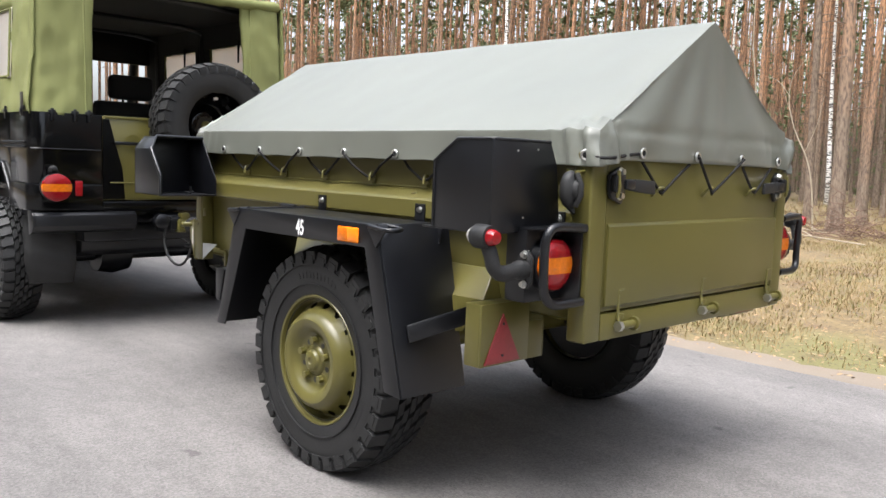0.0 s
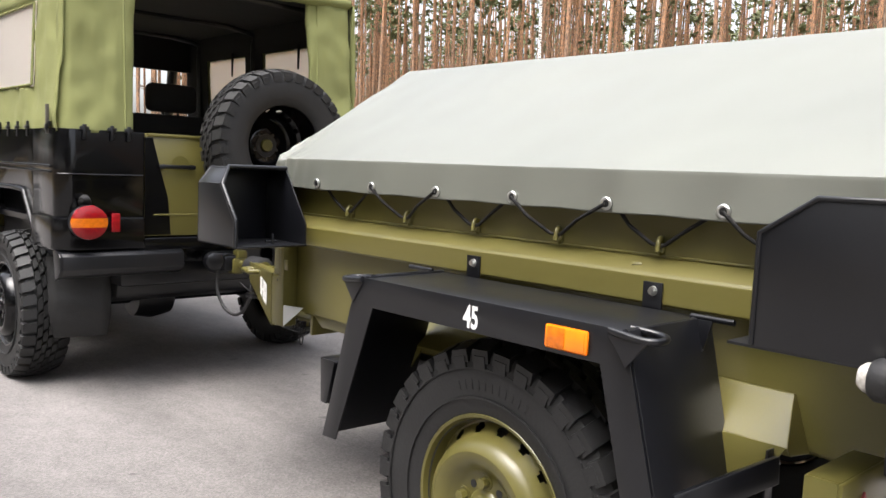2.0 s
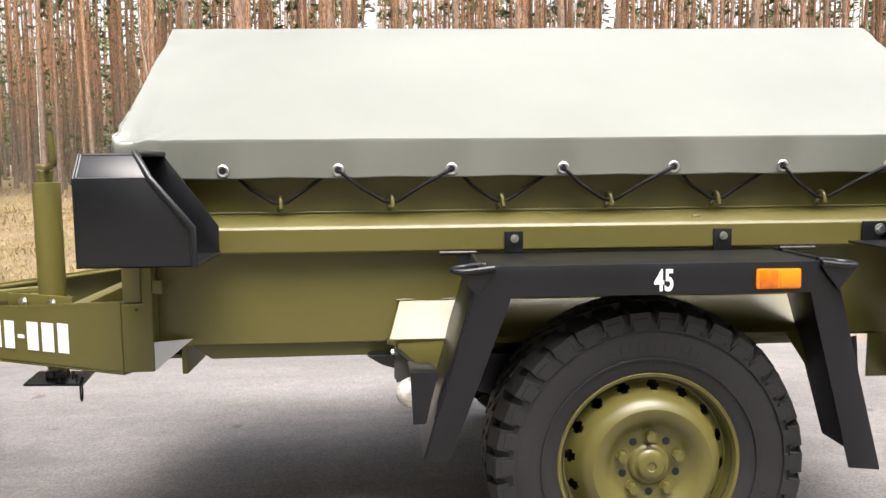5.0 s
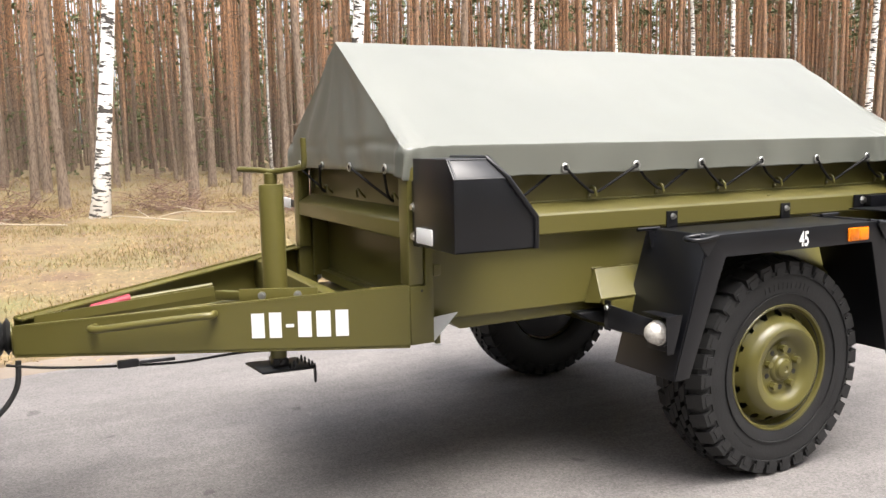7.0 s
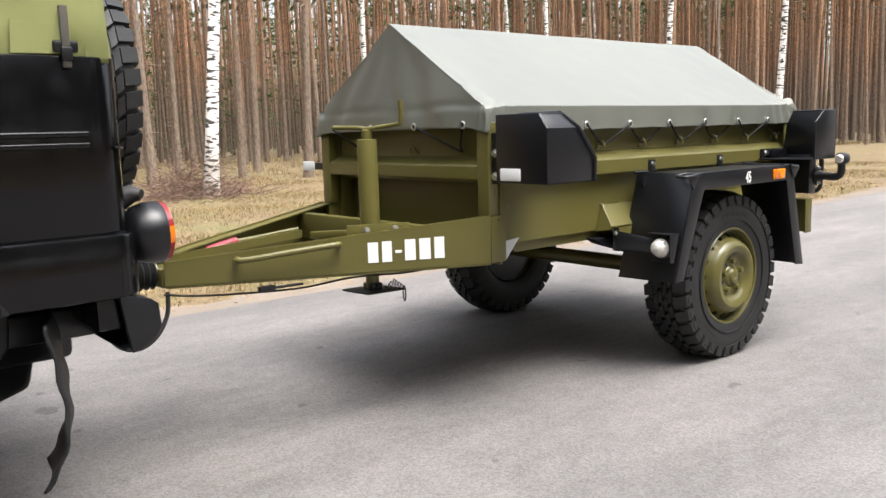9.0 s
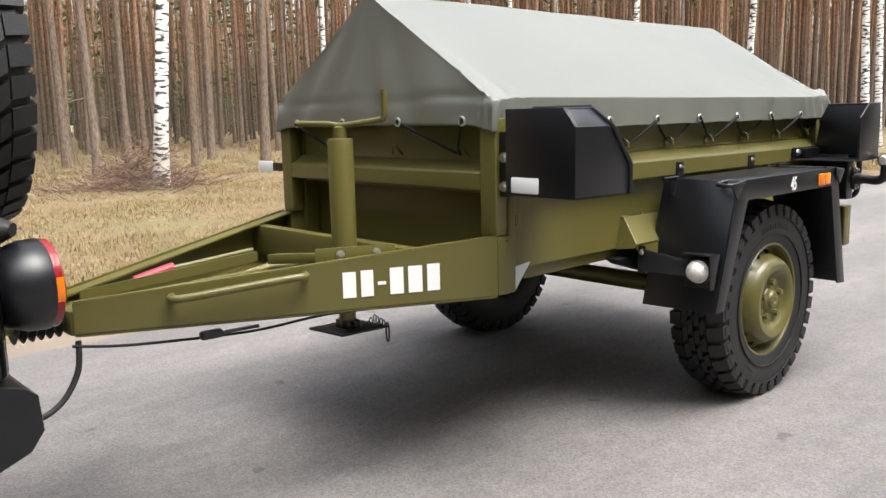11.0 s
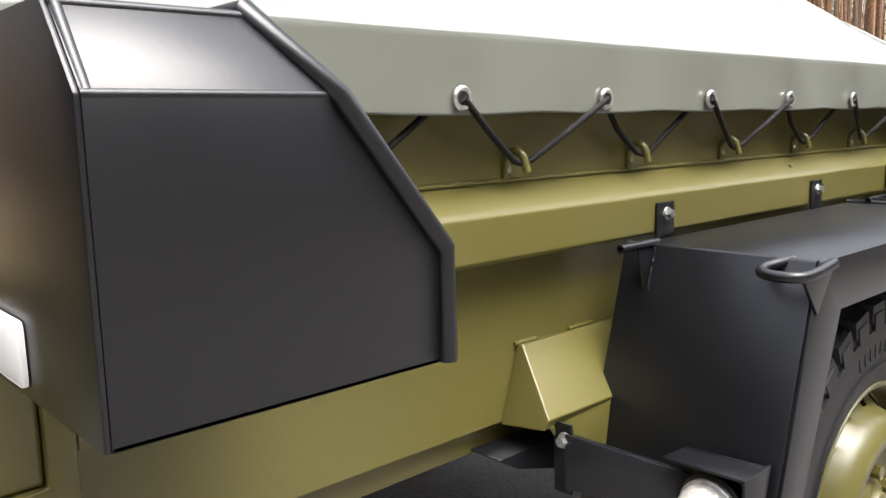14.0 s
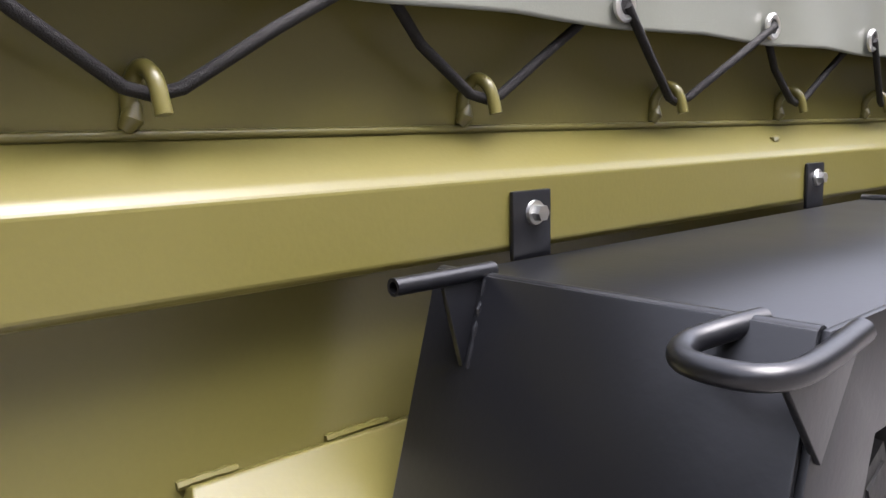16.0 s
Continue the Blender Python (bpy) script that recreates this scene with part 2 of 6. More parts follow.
def lathe(profile, seg=48, axis="x", at=(0, 0, 0), skip=None, close=False):
    """Turns (r, w) pairs round an axis. skip(i, k): leaves out face i of the profile at step k."""
    bm = bmesh.new()
    rings = []
    for r, w in profile:
        ring = []
        for k in range(seg):
            c, s = r * math.cos(2 * math.pi * k / seg), r * math.sin(2 * math.pi * k / seg)
            v = {"x": (w, c, s), "y": (c, w, s), "z": (c, s, w)}[axis]
            ring.append(bm.verts.new(Vector(v) + Vector(at)))
        rings.append(ring)
    pairs = list(zip(rings, rings[1:])) + ([(rings[-1], rings[0])] if close else [])
    for i, (a, b) in enumerate(pairs):
        for k in range(seg):
            if not (skip and skip(i, k)):
                bm.faces.new((a[k], a[(k + 1) % seg], b[(k + 1) % seg], b[k]))
    if not close:
        for ring, (r, w) in ((rings[0], profile[0]), (rings[-1], profile[-1])):
            if r < 0.06:
                bm.faces.new(ring)
    return bm


def empty(name, at=(0, 0, 0)):
    ob = new(name)
    ob.location = at
    return ob


def hexbolt(at, axis, r=0.011, h=0.009, washer=True):
    """A hexagonal bolt head with its washer; axis: the way that it points."""
    q = Vector(axis).to_track_quat("Z", "Y")
    a, d = Vector(at), Vector(axis).normalized()
    bm = bmesh.new()
    for sides, rr, z0, z1 in ((16, r * 1.45, 0, 0.003), (6, r, 0.003, 0.003 + h)):
        lo = [bm.verts.new(a + q @ Vector((rr * math.cos(k * 6.2832 / sides), rr * math.sin(k * 6.2832 / sides), z0))) for k in range(sides)]
        hi = [bm.verts.new(a + q @ Vector((rr * 0.94 * math.cos(k * 6.2832 / sides), rr * 0.94 * math.sin(k * 6.2832 / sides), z1))) for k in range(sides)]
        bm.faces.new(lo)
        bm.faces.new(hi)
        for k in range(sides):
            bm.faces.new((lo[k], lo[(k + 1) % sides], hi[(k + 1) % sides], hi[k]))
    return bm


# ---- ground ----
def road_edge(y):
    """The road's right-hand edge."""
    return 2.06 + 0.0065 * min(0, y + 1) ** 2 / (1 + 0.03 * abs(min(0, y + 1))) + 0.02 * noise.noise((y * 1.1, 3, 0)) + 0.015 * noise.noise((y * 6, 7, 0))


def road_dip(y):
    """The road falls a little towards the front of the vehicle."""
    t = min(1, max(0, (y - 1.3) / 2.0))
    return -0.03 * t * t * (3 - 2 * t)


def lie(x, y):
    """Height of the ground beside the road."""
    if x < -6.1:
        return -0.03 + 0.1 * min(1, (-6.1 - x) / 5)
    if x < 2.0:
        return -0.12
    t = min(1, (x - 2.0) / 5)
    return -0.028 + road_dip(y) * (1 - t) + 0.1 * t * (1 if x > 2.3 else 0) + (0.03 * noise.noise((x * 0.8, y * 0.8, 0)) + 0.012 * noise.noise((x * 4, y * 4, 0))) * min(1, (x - 2.0) * 1.5)


def sheet(name, xs, ys, z, material, label, category="ground", slots=None):
    bm = bmesh.new()
    g = [[bm.verts.new((x, y, z(x, y))) for y in ys] for x in xs]
    for i in range(len(xs) - 1):
        for j in range(len(ys) - 1):
            bm.faces.new((g[i][j], g[i + 1][j], g[i + 1][j + 1], g[i][j + 1]))
    return tagged(part(name, bm, material, smooth=180), label, category, kind="structure")


xs = [-2000, -300, -60, -20, -14, -11, -9.5, -8, -7, -6.3, -6.15, -5.95, 1.7] + [1.9 + 0.12 * i for i in range(50)] + [8 + 0.4 * i for i in range(40)] + [26, 30, 36, 45, 60, 80, 120, 200, 2000]
ys = [-2000, -300, -120, -80, -60, -40, -30, -25] + [-20 + 0.25 * i for i in range(113)] + [9, 10, 12, 15, 20, 30, 60, 200, 2000]
sheet("ground", xs, ys, lie, GRASS_DIRT, "dry grassy forest floor with needles and litter")
bm = bmesh.new()
ry = [-90, -60, -40, -30, -24] + [-20 + 0.125 * i for i in range(241)] + [12, 15, 20, 30, 60, 90]
rows = []
for y in ry:
    e = road_edge(y)
    rows.append([bm.verts.new((x, y, z + road_dip(y))) for x, z in ((-6.05, -0.05), (-6.0, 0), (-2, 0), (0, 0), (1.2, 0), (e - 0.02, 0), (e, -0.004), (e + 0.025, -0.05))])
for a, b in zip(rows, rows[1:]):
    for k in range(7):
        bm.faces.new((a[k], a[k + 1], b[k + 1], b[k]))
tagged(part("road", bm, ASPHALT, smooth=180), "grey worn asphalt forest road", "road", kind="structure")
# sandy strip along the asphalt
bm = bmesh.new()
rows = []
for y in ry[3:-3]:
    e = road_edge(y)
    w = 0.42 + 0.16 * noise.noise((y * 0.8, 1, 5)) + 0.12 * noise.noise((y * 3.1, 2, 5))
    rows.append([bm.verts.new((e + 0.004 + w * k / 6, y, lie(e + 0.03 + w * k / 6, y) + 0.016 * math.sin(math.pi * min(1, k / 6 + 0.25)) - 0.02 * (k == 6) + 0.008 * noise.noise((e * 5 + k, y * 7, 0)))) for k in range(7)])
for a, b in zip(rows, rows[1:]):
    for k in range(6):
        bm.faces.new((a[k], a[k + 1], b[k + 1], b[k]))
tagged(part("sand_verge", bm, SAND, smooth=180), "pale sandy strip along the asphalt", "verge", kind="structure")

# ---- trailer ----
TYRE_R, WHEEL_Z = 0.389, 0.377


def tyre_mesh(width=0.21, R=TYRE_R):
    h = width / 2
    prof = [(0.205, -h * 0.8), (0.222, -h * 0.93), (0.25, -h * 1.0), (0.3, -h * 1.03), (0.335, -h * 1.0), (0.352, -h * 0.95), (0.366, -h * 0.84), (0.371, -h * 0.5)]
    prof = prof + [(r, -w) for r, w in reversed(prof)]
    bm = lathe(prof, 72)
    verts, faces = [], []

    def lug(a, w0, w1, da, skew, r0, r1, drop=0.0):
        base = len(verts)
        for r, k in ((r0, 1.0), (r1, 0.86)):
            for w, s in ((w0, -skew), (w1, skew)):
                for sg in (-1, 1):
                    aa = a + s + sg * da * k
                    rr = r - (drop if (abs(w) > h * 0.9 and r == r1) else 0)
                    verts.append((w, rr * math.cos(aa), rr * math.sin(aa)))
        for f in ((0, 1, 3, 2), (4, 5, 7, 6), (0, 1, 5, 4), (2, 3, 7, 6), (0, 2, 6, 4), (1, 3, 7, 5)):
            faces.append([base + i for i in f])
    n = 34
    for k in range(n):
        a = 2 * math.pi * k / n
        p = 2 * math.pi / n
        for w, turn in ((-1, 0), (1, 0.5)):
            b = a + p * turn
            lug(b, w * h * 1.04, w * h * 0.5, p * 0.405, 0.012 * w, R - 0.048, R - 0.002, 0.017)
            lug(b + p * 0.05, w * h * 1.06, w * h * 0.9, p * 0.3, 0.0, R - 0.062, R - 0.026, 0.008)
            lug(b + p * 0.3, w * h * 0.455, w * h * 0.24, p * 0.42, 0.022 * w, R - 0.03, R, 0)
            lug(b + p * 0.72, w * h * 0.215, w * h * 0.02, p * 0.43, 0.018 * w, R - 0.03, R, 0)
    me = bpy.data.meshes.new("lugs")
    me.from_pydata(verts, [], faces)
    lugs = bmesh.new()
    lugs.from_mesh(me)
    bpy.data.meshes.remove(me)
    # raised rings and plain raised bars on the outer wall
    out = [bm, lathe([(0.258, -h * 1.0), (0.258, -h * 1.06), (0.262, -h * 1.06), (0.262, -h * 1.0)], 72), lathe([(0.325, -h), (0.325, -h * 1.05), (0.329, -h * 1.05), (0.329, -h)], 72)]
    for a0, cnt, sz in ((1.25, 11, 0.022), (3.4, 14, 0.01), (5.2, 12, 0.01)):
        for k in range(cnt):
            a = a0 + k * (sz * 0.95) / 0.29
            r0, r1, d = 0.29 - sz * 0.5, 0.29 + sz * 0.5, sz * 0.12 / 0.29
            out.append(slab([(-h * 1.03 - 0.0008, r * math.cos(q), r * math.sin(q)) for r, q in ((r0, a - d), (r0, a + d), (r1, a + d), (r1, a - d))], -0.003))
    return merge(*out), lugs


def rim_mesh():
    prof = [(0.198, 0.08), (0.2, -0.055), (0.207, -0.085), (0.213, -0.098), (0.22, -0.1), (0.224, -0.095), (0.222, -0.085), (0.213, -0.088), (0.206, -0.075), (0.2, -0.058),
            (0.196, -0.058), (0.19, -0.0646), (0.182, -0.0734), (0.176, -0.08), (0.17, -0.1), (0.158, -0.12), (0.142, -0.129), (0.122, -0.127), (0.106, -0.115), (0.096, -0.102), (0.085, -0.098), (0.052, -0.098), (0.047, -0.106), (0.04, -0.109)]
    holes = {10: (1, 2, 3), 11: (0, 1, 2, 3, 4), 12: (1, 2, 3)}
    return lathe(prof, 192, skip=lambda i, k: i in holes and k % 12 in holes[i])


def wheel(name, parent, x, y, z, side, paint, mounted=True):
    """A steel wheel with vent slots, nuts and a tyre; side -1 faces -x."""
    rim = part(name, rim_mesh(), paint, parent)
    wall, lugs = tyre_mesh()
    part("tyre", wall, RUBBER, rim, "black off-road tyre with chunky tread")
    tagged(part("tread", lugs, RUBBER, rim), kind="stuff")
    if mounted:
        part("hub_cap", merge(lathe([(0.04, -0.095), (0.04, -0.108), (0.034, -0.112), (0.031, -0.119), (0.026, -0.122), (0.012, -0.122), (0.01, -0.119)], 24)), paint, rim)
    for k in range(5):
        a = math.pi / 2 + k * 2 * math.pi / 5
        part("wheel_nut", merge(hexbolt((-0.097, 0.07 * math.cos(a), 0.07 * math.sin(a)), (-1, 0, 0), 0.013, 0.018)), paint, rim)
    for k in range(5):
        a = math.pi / 2 + (k + 0.5) * 2 * math.pi / 5
        # black disc on the solid rim paints in the dark of a hole
        part("nut_hole_shade", rod([(-0.099, 0.068 * math.cos(a), 0.068 * math.sin(a)), (-0.0975, 0.068 * math.cos(a), 0.068 * math.sin(a))], 0.0095, 12), BLACK, rim)
    if mounted:
        part("brake_drum", lathe([(0.02, -0.02), (0.14, -0.02), (0.14, 0.05), (0.193, 0.052), (0.193, 0.062), (0.14, 0.066), (0.02, 0.07)], 32), BLACK, rim)
    rim.matrix_basis = pose(x, y, z, 0, 0, 0 if side < 0 else 180)
    return rim


trailer = tagged(empty("trailer"), "olive green single-axle military trailer with black mudguards", "trailer")
wheel("wheel", trailer, -0.689, -0.018, WHEEL_Z, -1, OLIVE)
wheel("wheel", trailer, 0.737, -0.018, WHEEL_Z, 1, OLIVE)
part("axle", rod([(-0.64, 0, WHEEL_Z), (0.68, 0, WHEEL_Z)], 0.04, 16), OLIVE, trailer)

# box body
BX, Y0, Y1, ZB, ZT = 0.515, -0.95, 1.218, 0.628, 1.1
WIDER = 0.048  # the right half stands this much further out than the left


def settle(before, s):
    """Moves the parts added to the trailer since then out to their side."""
    for ob in set(trailer.children) - before:
        if s > 0:
            ob.location.x += WIDER


HOOKS = [0.877 - 0.284 * i for i in range(7)]
EYELETS = [1.008 - 0.2865 * i for i in range(7)]
for s in (-1, 1):
    had = set(trailer.children)
    side = [(s * BX, ZB), (s * BX, 0.869), (s * 0.556, 0.869), (s * 0.561, 0.874), (s * 0.561, 0.931), (s * 0.555, 0.938), (s * 0.518, 0.969),
            (s * BX, 0.972), (s * BX, ZT), (s * (BX - 0.025), ZT), (s * (BX - 0.025), ZB)]
    wall = part("side_panel", prism(side, "y", Y0 + 0.052, Y1 - 0.002, 0.0022), OLIVE, trailer, "", 0)
    part("rail_seam", rod([(s * (BX + 0.003), Y0 + 0.056, 0.9725), (s * (BX + 0.003), 0.1, 0.972), (s * (BX + 0.003), Y1 - 0.006, 0.9725)], 0.0034, 12), OLIVE, wall)
    for y in HOOKS:
        x = s * (BX + 0.003)
        hook = smooth_path([(x, y, 0.976), (x, y, 0.998), (x + s * 0.012, y - 0.003, 1.013), (x + s * 0.025, y - 0.006, 1.006), (x + s * 0.031, y - 0.008, 0.984)], 4)
        hk = part("rope_hook", rod(hook, 0.0055, 12), OLIVE, wall)
        part("weld_bead", rod([(x, y - 0.003, 0.992), (x + s * 0.002, y, 0.982), (x, y + 0.004, 0.975)], [0.0045, 0.0075, 0.0045], 12), OLIVE, hk)
    part("rail_rivet", merge(rod([(s * 0.536, -0.222, 0.952), (s * 0.54, -0.21, 0.951), (s * 0.54, -0.2, 0.95)], 0.0045, 6)), OLIVE, wall)
    # corner posts, front posts and lower corner plates
    a, b = sorted((s * 0.502, s * 0.576))
    part("corner_post", box(a, b, Y0 - 0.012, Y0 + 0.05, 0.578, ZT, 0.007, 3), OLIVE, trailer)
    a, b = sorted((s * 0.499, s * 0.565))
    part("front_post", box(a, b, 1.2225, 1.272, 0.75, ZT, 0.005, 3), OLIVE, trailer)
    a, b = sorted((s * 0.517, s * 0.573))
    part("corner_plate", prism([(1.196, 0.574), (1.196, 0.89), (1.2215, 0.89), (1.2215, 0.749), (1.2725, 0.749), (1.2725, 0.573)], "x", a, b, 0.004), OLIVE, trailer)
    part("side_tab", box(*sorted((s * 0.566, s * 0.5715)), 1.17, 1.195, 0.775, 0.81, 0.002), OLIVE, trailer)
    # no opening is cut: a black disc paints in the hole's dark
    part("drilled_hole_shade", rod([(s * 0.5725, 1.235, 0.735), (s * 0.5736, 1.235, 0.735)], 0.004, 10), BLACK, trailer)
    part("gusset", slab([(s * 0.57, 1.197, 0.65), (s * 0.55, 1.105, 0.652), (s * 0.57, 1.197, 0.576)], 0.004), GUSSET_SHEEN, trailer, "gusset coloured pale grey for its sky sheen")
    part("chassis_rail", prism([(-0.5, 0.595), (-0.52, 0.627), (1.13, 0.627), (1.07, 0.585)], "x", s * 0.4, s * 0.495, 0.003), OLIVE, trailer)
    # axle housing wedge that reaches out under the side
    fold = [(s * BX, 0.625), (s * BX, 0.736), (s * (BX + 0.01), 0.738), (s * 0.598, 0.65), (s * 0.592, 0.635)]
    bm = prism(fold, "y", -0.575, 0.572, 0.002)
    for v in bm.verts:
        if abs(v.co.y) > 0.5:
            v.co.y += math.copysign(0.04 * (0.74 - v.co.z) / 0.128, v.co.y)
    part("axle_housing", bm, OLIVE, trailer, "", 0)
    for e in (-1, 1):
        part("hanger_plate", slab([(s * 0.592, e * 0.6, 0.65), (s * 0.596, e * 0.43, 0.65), (s * 0.605, e * 0.5, 0.54), (s * 0.604, e * 0.53, 0.545)], 0.005, 0.001), OLIVE, trailer)
    for a, b in ((0.58, 0.535), (0.46, 0.4)):
        part("weld_bead", rod(smooth_path([(s * 0.517, a, 0.7385), (s * 0.518, (a + b) / 2, 0.7395), (s * 0.517, b, 0.7385)], 4), [0.0032 + 0.0008 * math.sin(k * 2.3) for k in range(9)], 6), OLIVE, trailer)
    part("axle_carrier", prism([(0.66, 0.6), (0.62, 0.575), (0.1, 0.42), (-0.1, 0.33), (-0.14, 0.36), (-0.3, 0.6)], "x", s * 0.5, s * 0.56, 0.004), BLACK, trailer)
    # rear corner bracket
    part("mount_strap", box(*sorted((s * 0.563, s * 0.57)), -0.87, -0.645, 0.882, 0.934, 0.002), BLACK, trailer)
    for y in (-0.692, -0.848):
        part("bolt", hexbolt((s * 0.57, y, 0.912), (s, 0, 0)), STEEL, trailer)
    settle(had, s)
part("floor_pan", box(-BX + 0.026, BX - 0.026 + WIDER, Y0 + 0.03, Y1 - 0.03, ZB - 0.012, ZB + 0.02), OLIVE, trailer)
front = part("front_panel", merge(box(-0.488, 0.488 + WIDER, 1.193, 1.211, 0.87, ZT, 0.002)), OLIVE, trailer)
part("recessed_panel", box(-0.488, 0.488 + WIDER, 1.135, 1.151, 0.545, 0.9, 0.002), OLIVE, front)
for x in (-0.372, -0.05, 0.3):
    hook = smooth_path([(x - 0.014, 1.21, 0.984), (x - 0.014, 1.226, 1.0), (x - 0.008, 1.232, 1.012), (x + 0.006, 1.234, 1.013), (x + 0.014, 1.232, 1.004), (x + 0.017, 1.228, 0.984)], 4)
    part("rope_hook", rod(hook, 0.004, 12), OLIVE, front)
part("cross_bar", prism([(1.212, 0.89), (1.267, 0.884), (1.271, 0.888), (1.271, 0.936), (1.266, 0.942), (1.212, 0.972)], "x", -0.4985, 0.4985 + WIDER, 0.0025), OLIVE, trailer)
part("lower_sill", prism([(1.1515, 0.63), (1.157, 0.63), (1.157, 0.653), (1.1515, 0.657)], "x", -0.516, 0.516 + WIDER, 0.003), OLIVE, trailer)

# tailgate: sunken upper field over a pressed lower field
gy = Y0 - 0.012
gate = part("tailgate", merge(box(-0.4985, 0.5465, gy + 0.004, gy + 0.025, 0.66, ZT, 0.003)), OLIVE, trailer)
press = prism([(gy + 0.004, 0.672), (gy - 0.006, 0.676), (gy - 0.006, 0.898), (gy + 0.004, 0.908)], "x", -0.493, 0.541, 0.002)
part("pressed_field", press, OLIVE, gate)
part("rear_sill", box(-0.5015, 0.5495, gy, Y0 + 0.05, 0.578, 0.654, 0.004, 2), OLIVE, trailer)
for x in (-0.415, 0.052, 0.515):
    strap = part("hinge_strap", merge(rod([(x - 0.014, gy - 0.004, 0.717), (x - 0.014, gy - 0.006, 0.64), (x - 0.012, gy - 0.018, 0.62)], 0.0045, 6),
                                      rod([(x - 0.016, gy - 0.004, 0.717), (x + 0.014, gy - 0.004, 0.72)], 0.004, 6), box(x - 0.014, x + 0.012, gy - 0.012, gy + 0.002, 0.635, 0.65, 0.002)), OLIVE, gate)
    part("hinge_tube", rod([(x - 0.016, gy - 0.016, 0.617), (x + 0.055, gy - 0.016, 0.617)], 0.012, 14), OLIVE, gate)
    part("hinge_ring", lathe([(0.012, 0.05), (0.02, 0.05), (0.02, 0.062), (0.012, 0.062)], 16, "x", (x, gy - 0.016, 0.617), close=True), OLIVE, gate)
    part("hinge_pin", merge(rod([(x - 0.028, gy - 0.017, 0.617), (x - 0.014, gy - 0.017, 0.617)], [0.015, 0.015], 6)), STEEL, gate)
for x in (-0.262, 0.03, 0.325):
    hook = smooth_path([(x - 0.022, gy, 0.982), (x - 0.022, gy - 0.016, 1.0), (x - 0.008, gy - 0.024, 1.008), (x + 0.006, gy - 0.02, 1.004), (x + 0.01, gy - 0.016, 0.985)], 4)
    part("rope_hook", rod(hook, 0.005, 12), OLIVE, gate)
for s in (-1, 1):
    x = -0.5 if s < 0 else 0.548
    d = -s
    base = [(x + d * u, z) for u, z in ((-0.012, 0.993), (0.0, 0.976), (0.045, 0.96), (0.062, 0.986), (0.066, 1.016), (0.06, 1.046), (0.04, 1.064), (0.0, 1.05), (-0.014, 1.040))]
    catch = part("gate_latch", prism(base, "y", gy - 0.014, gy - 0.001, 0.003), BLACK, gate, "black rubber over-centre latch")
    part("latch_knuckle", merge(box(*sorted((x - d * 0.012, x + d * 0.03)), gy - 0.034, gy - 0.013, 0.994, 1.042, 0.006), box(*sorted((x + d * 0.03, x + d * 0.075)), gy - 0.04, gy - 0.014, 1.002, 1.030, 0.007)), BLACK, catch)
    part("latch_lever", prism([(x + d * 0.05, 1.000), (x + d * 0.1, 0.994), (x + d * 0.175, 0.988), (x + d * 0.18, 0.99), (x + d * 0.178, 1.026), (x + d * 0.1, 1.030), (x + d * 0.05, 1.030)], "y", gy - 0.036, gy - 0.024, 0.004), RUBBER, catch)
    part("latch_loop", rod([(x, gy - 0.03, 1.053), (x, gy - 0.036, 1.01), (x, gy - 0.03, 0.980)], 0.005, 12), OLIVE, catch)
    for z in (1.050, 0.984):
        part("bolt", hexbolt((x + d * 0.034, gy - 0.014, z), (0, -1, 0), 0.009), STEEL, catch)

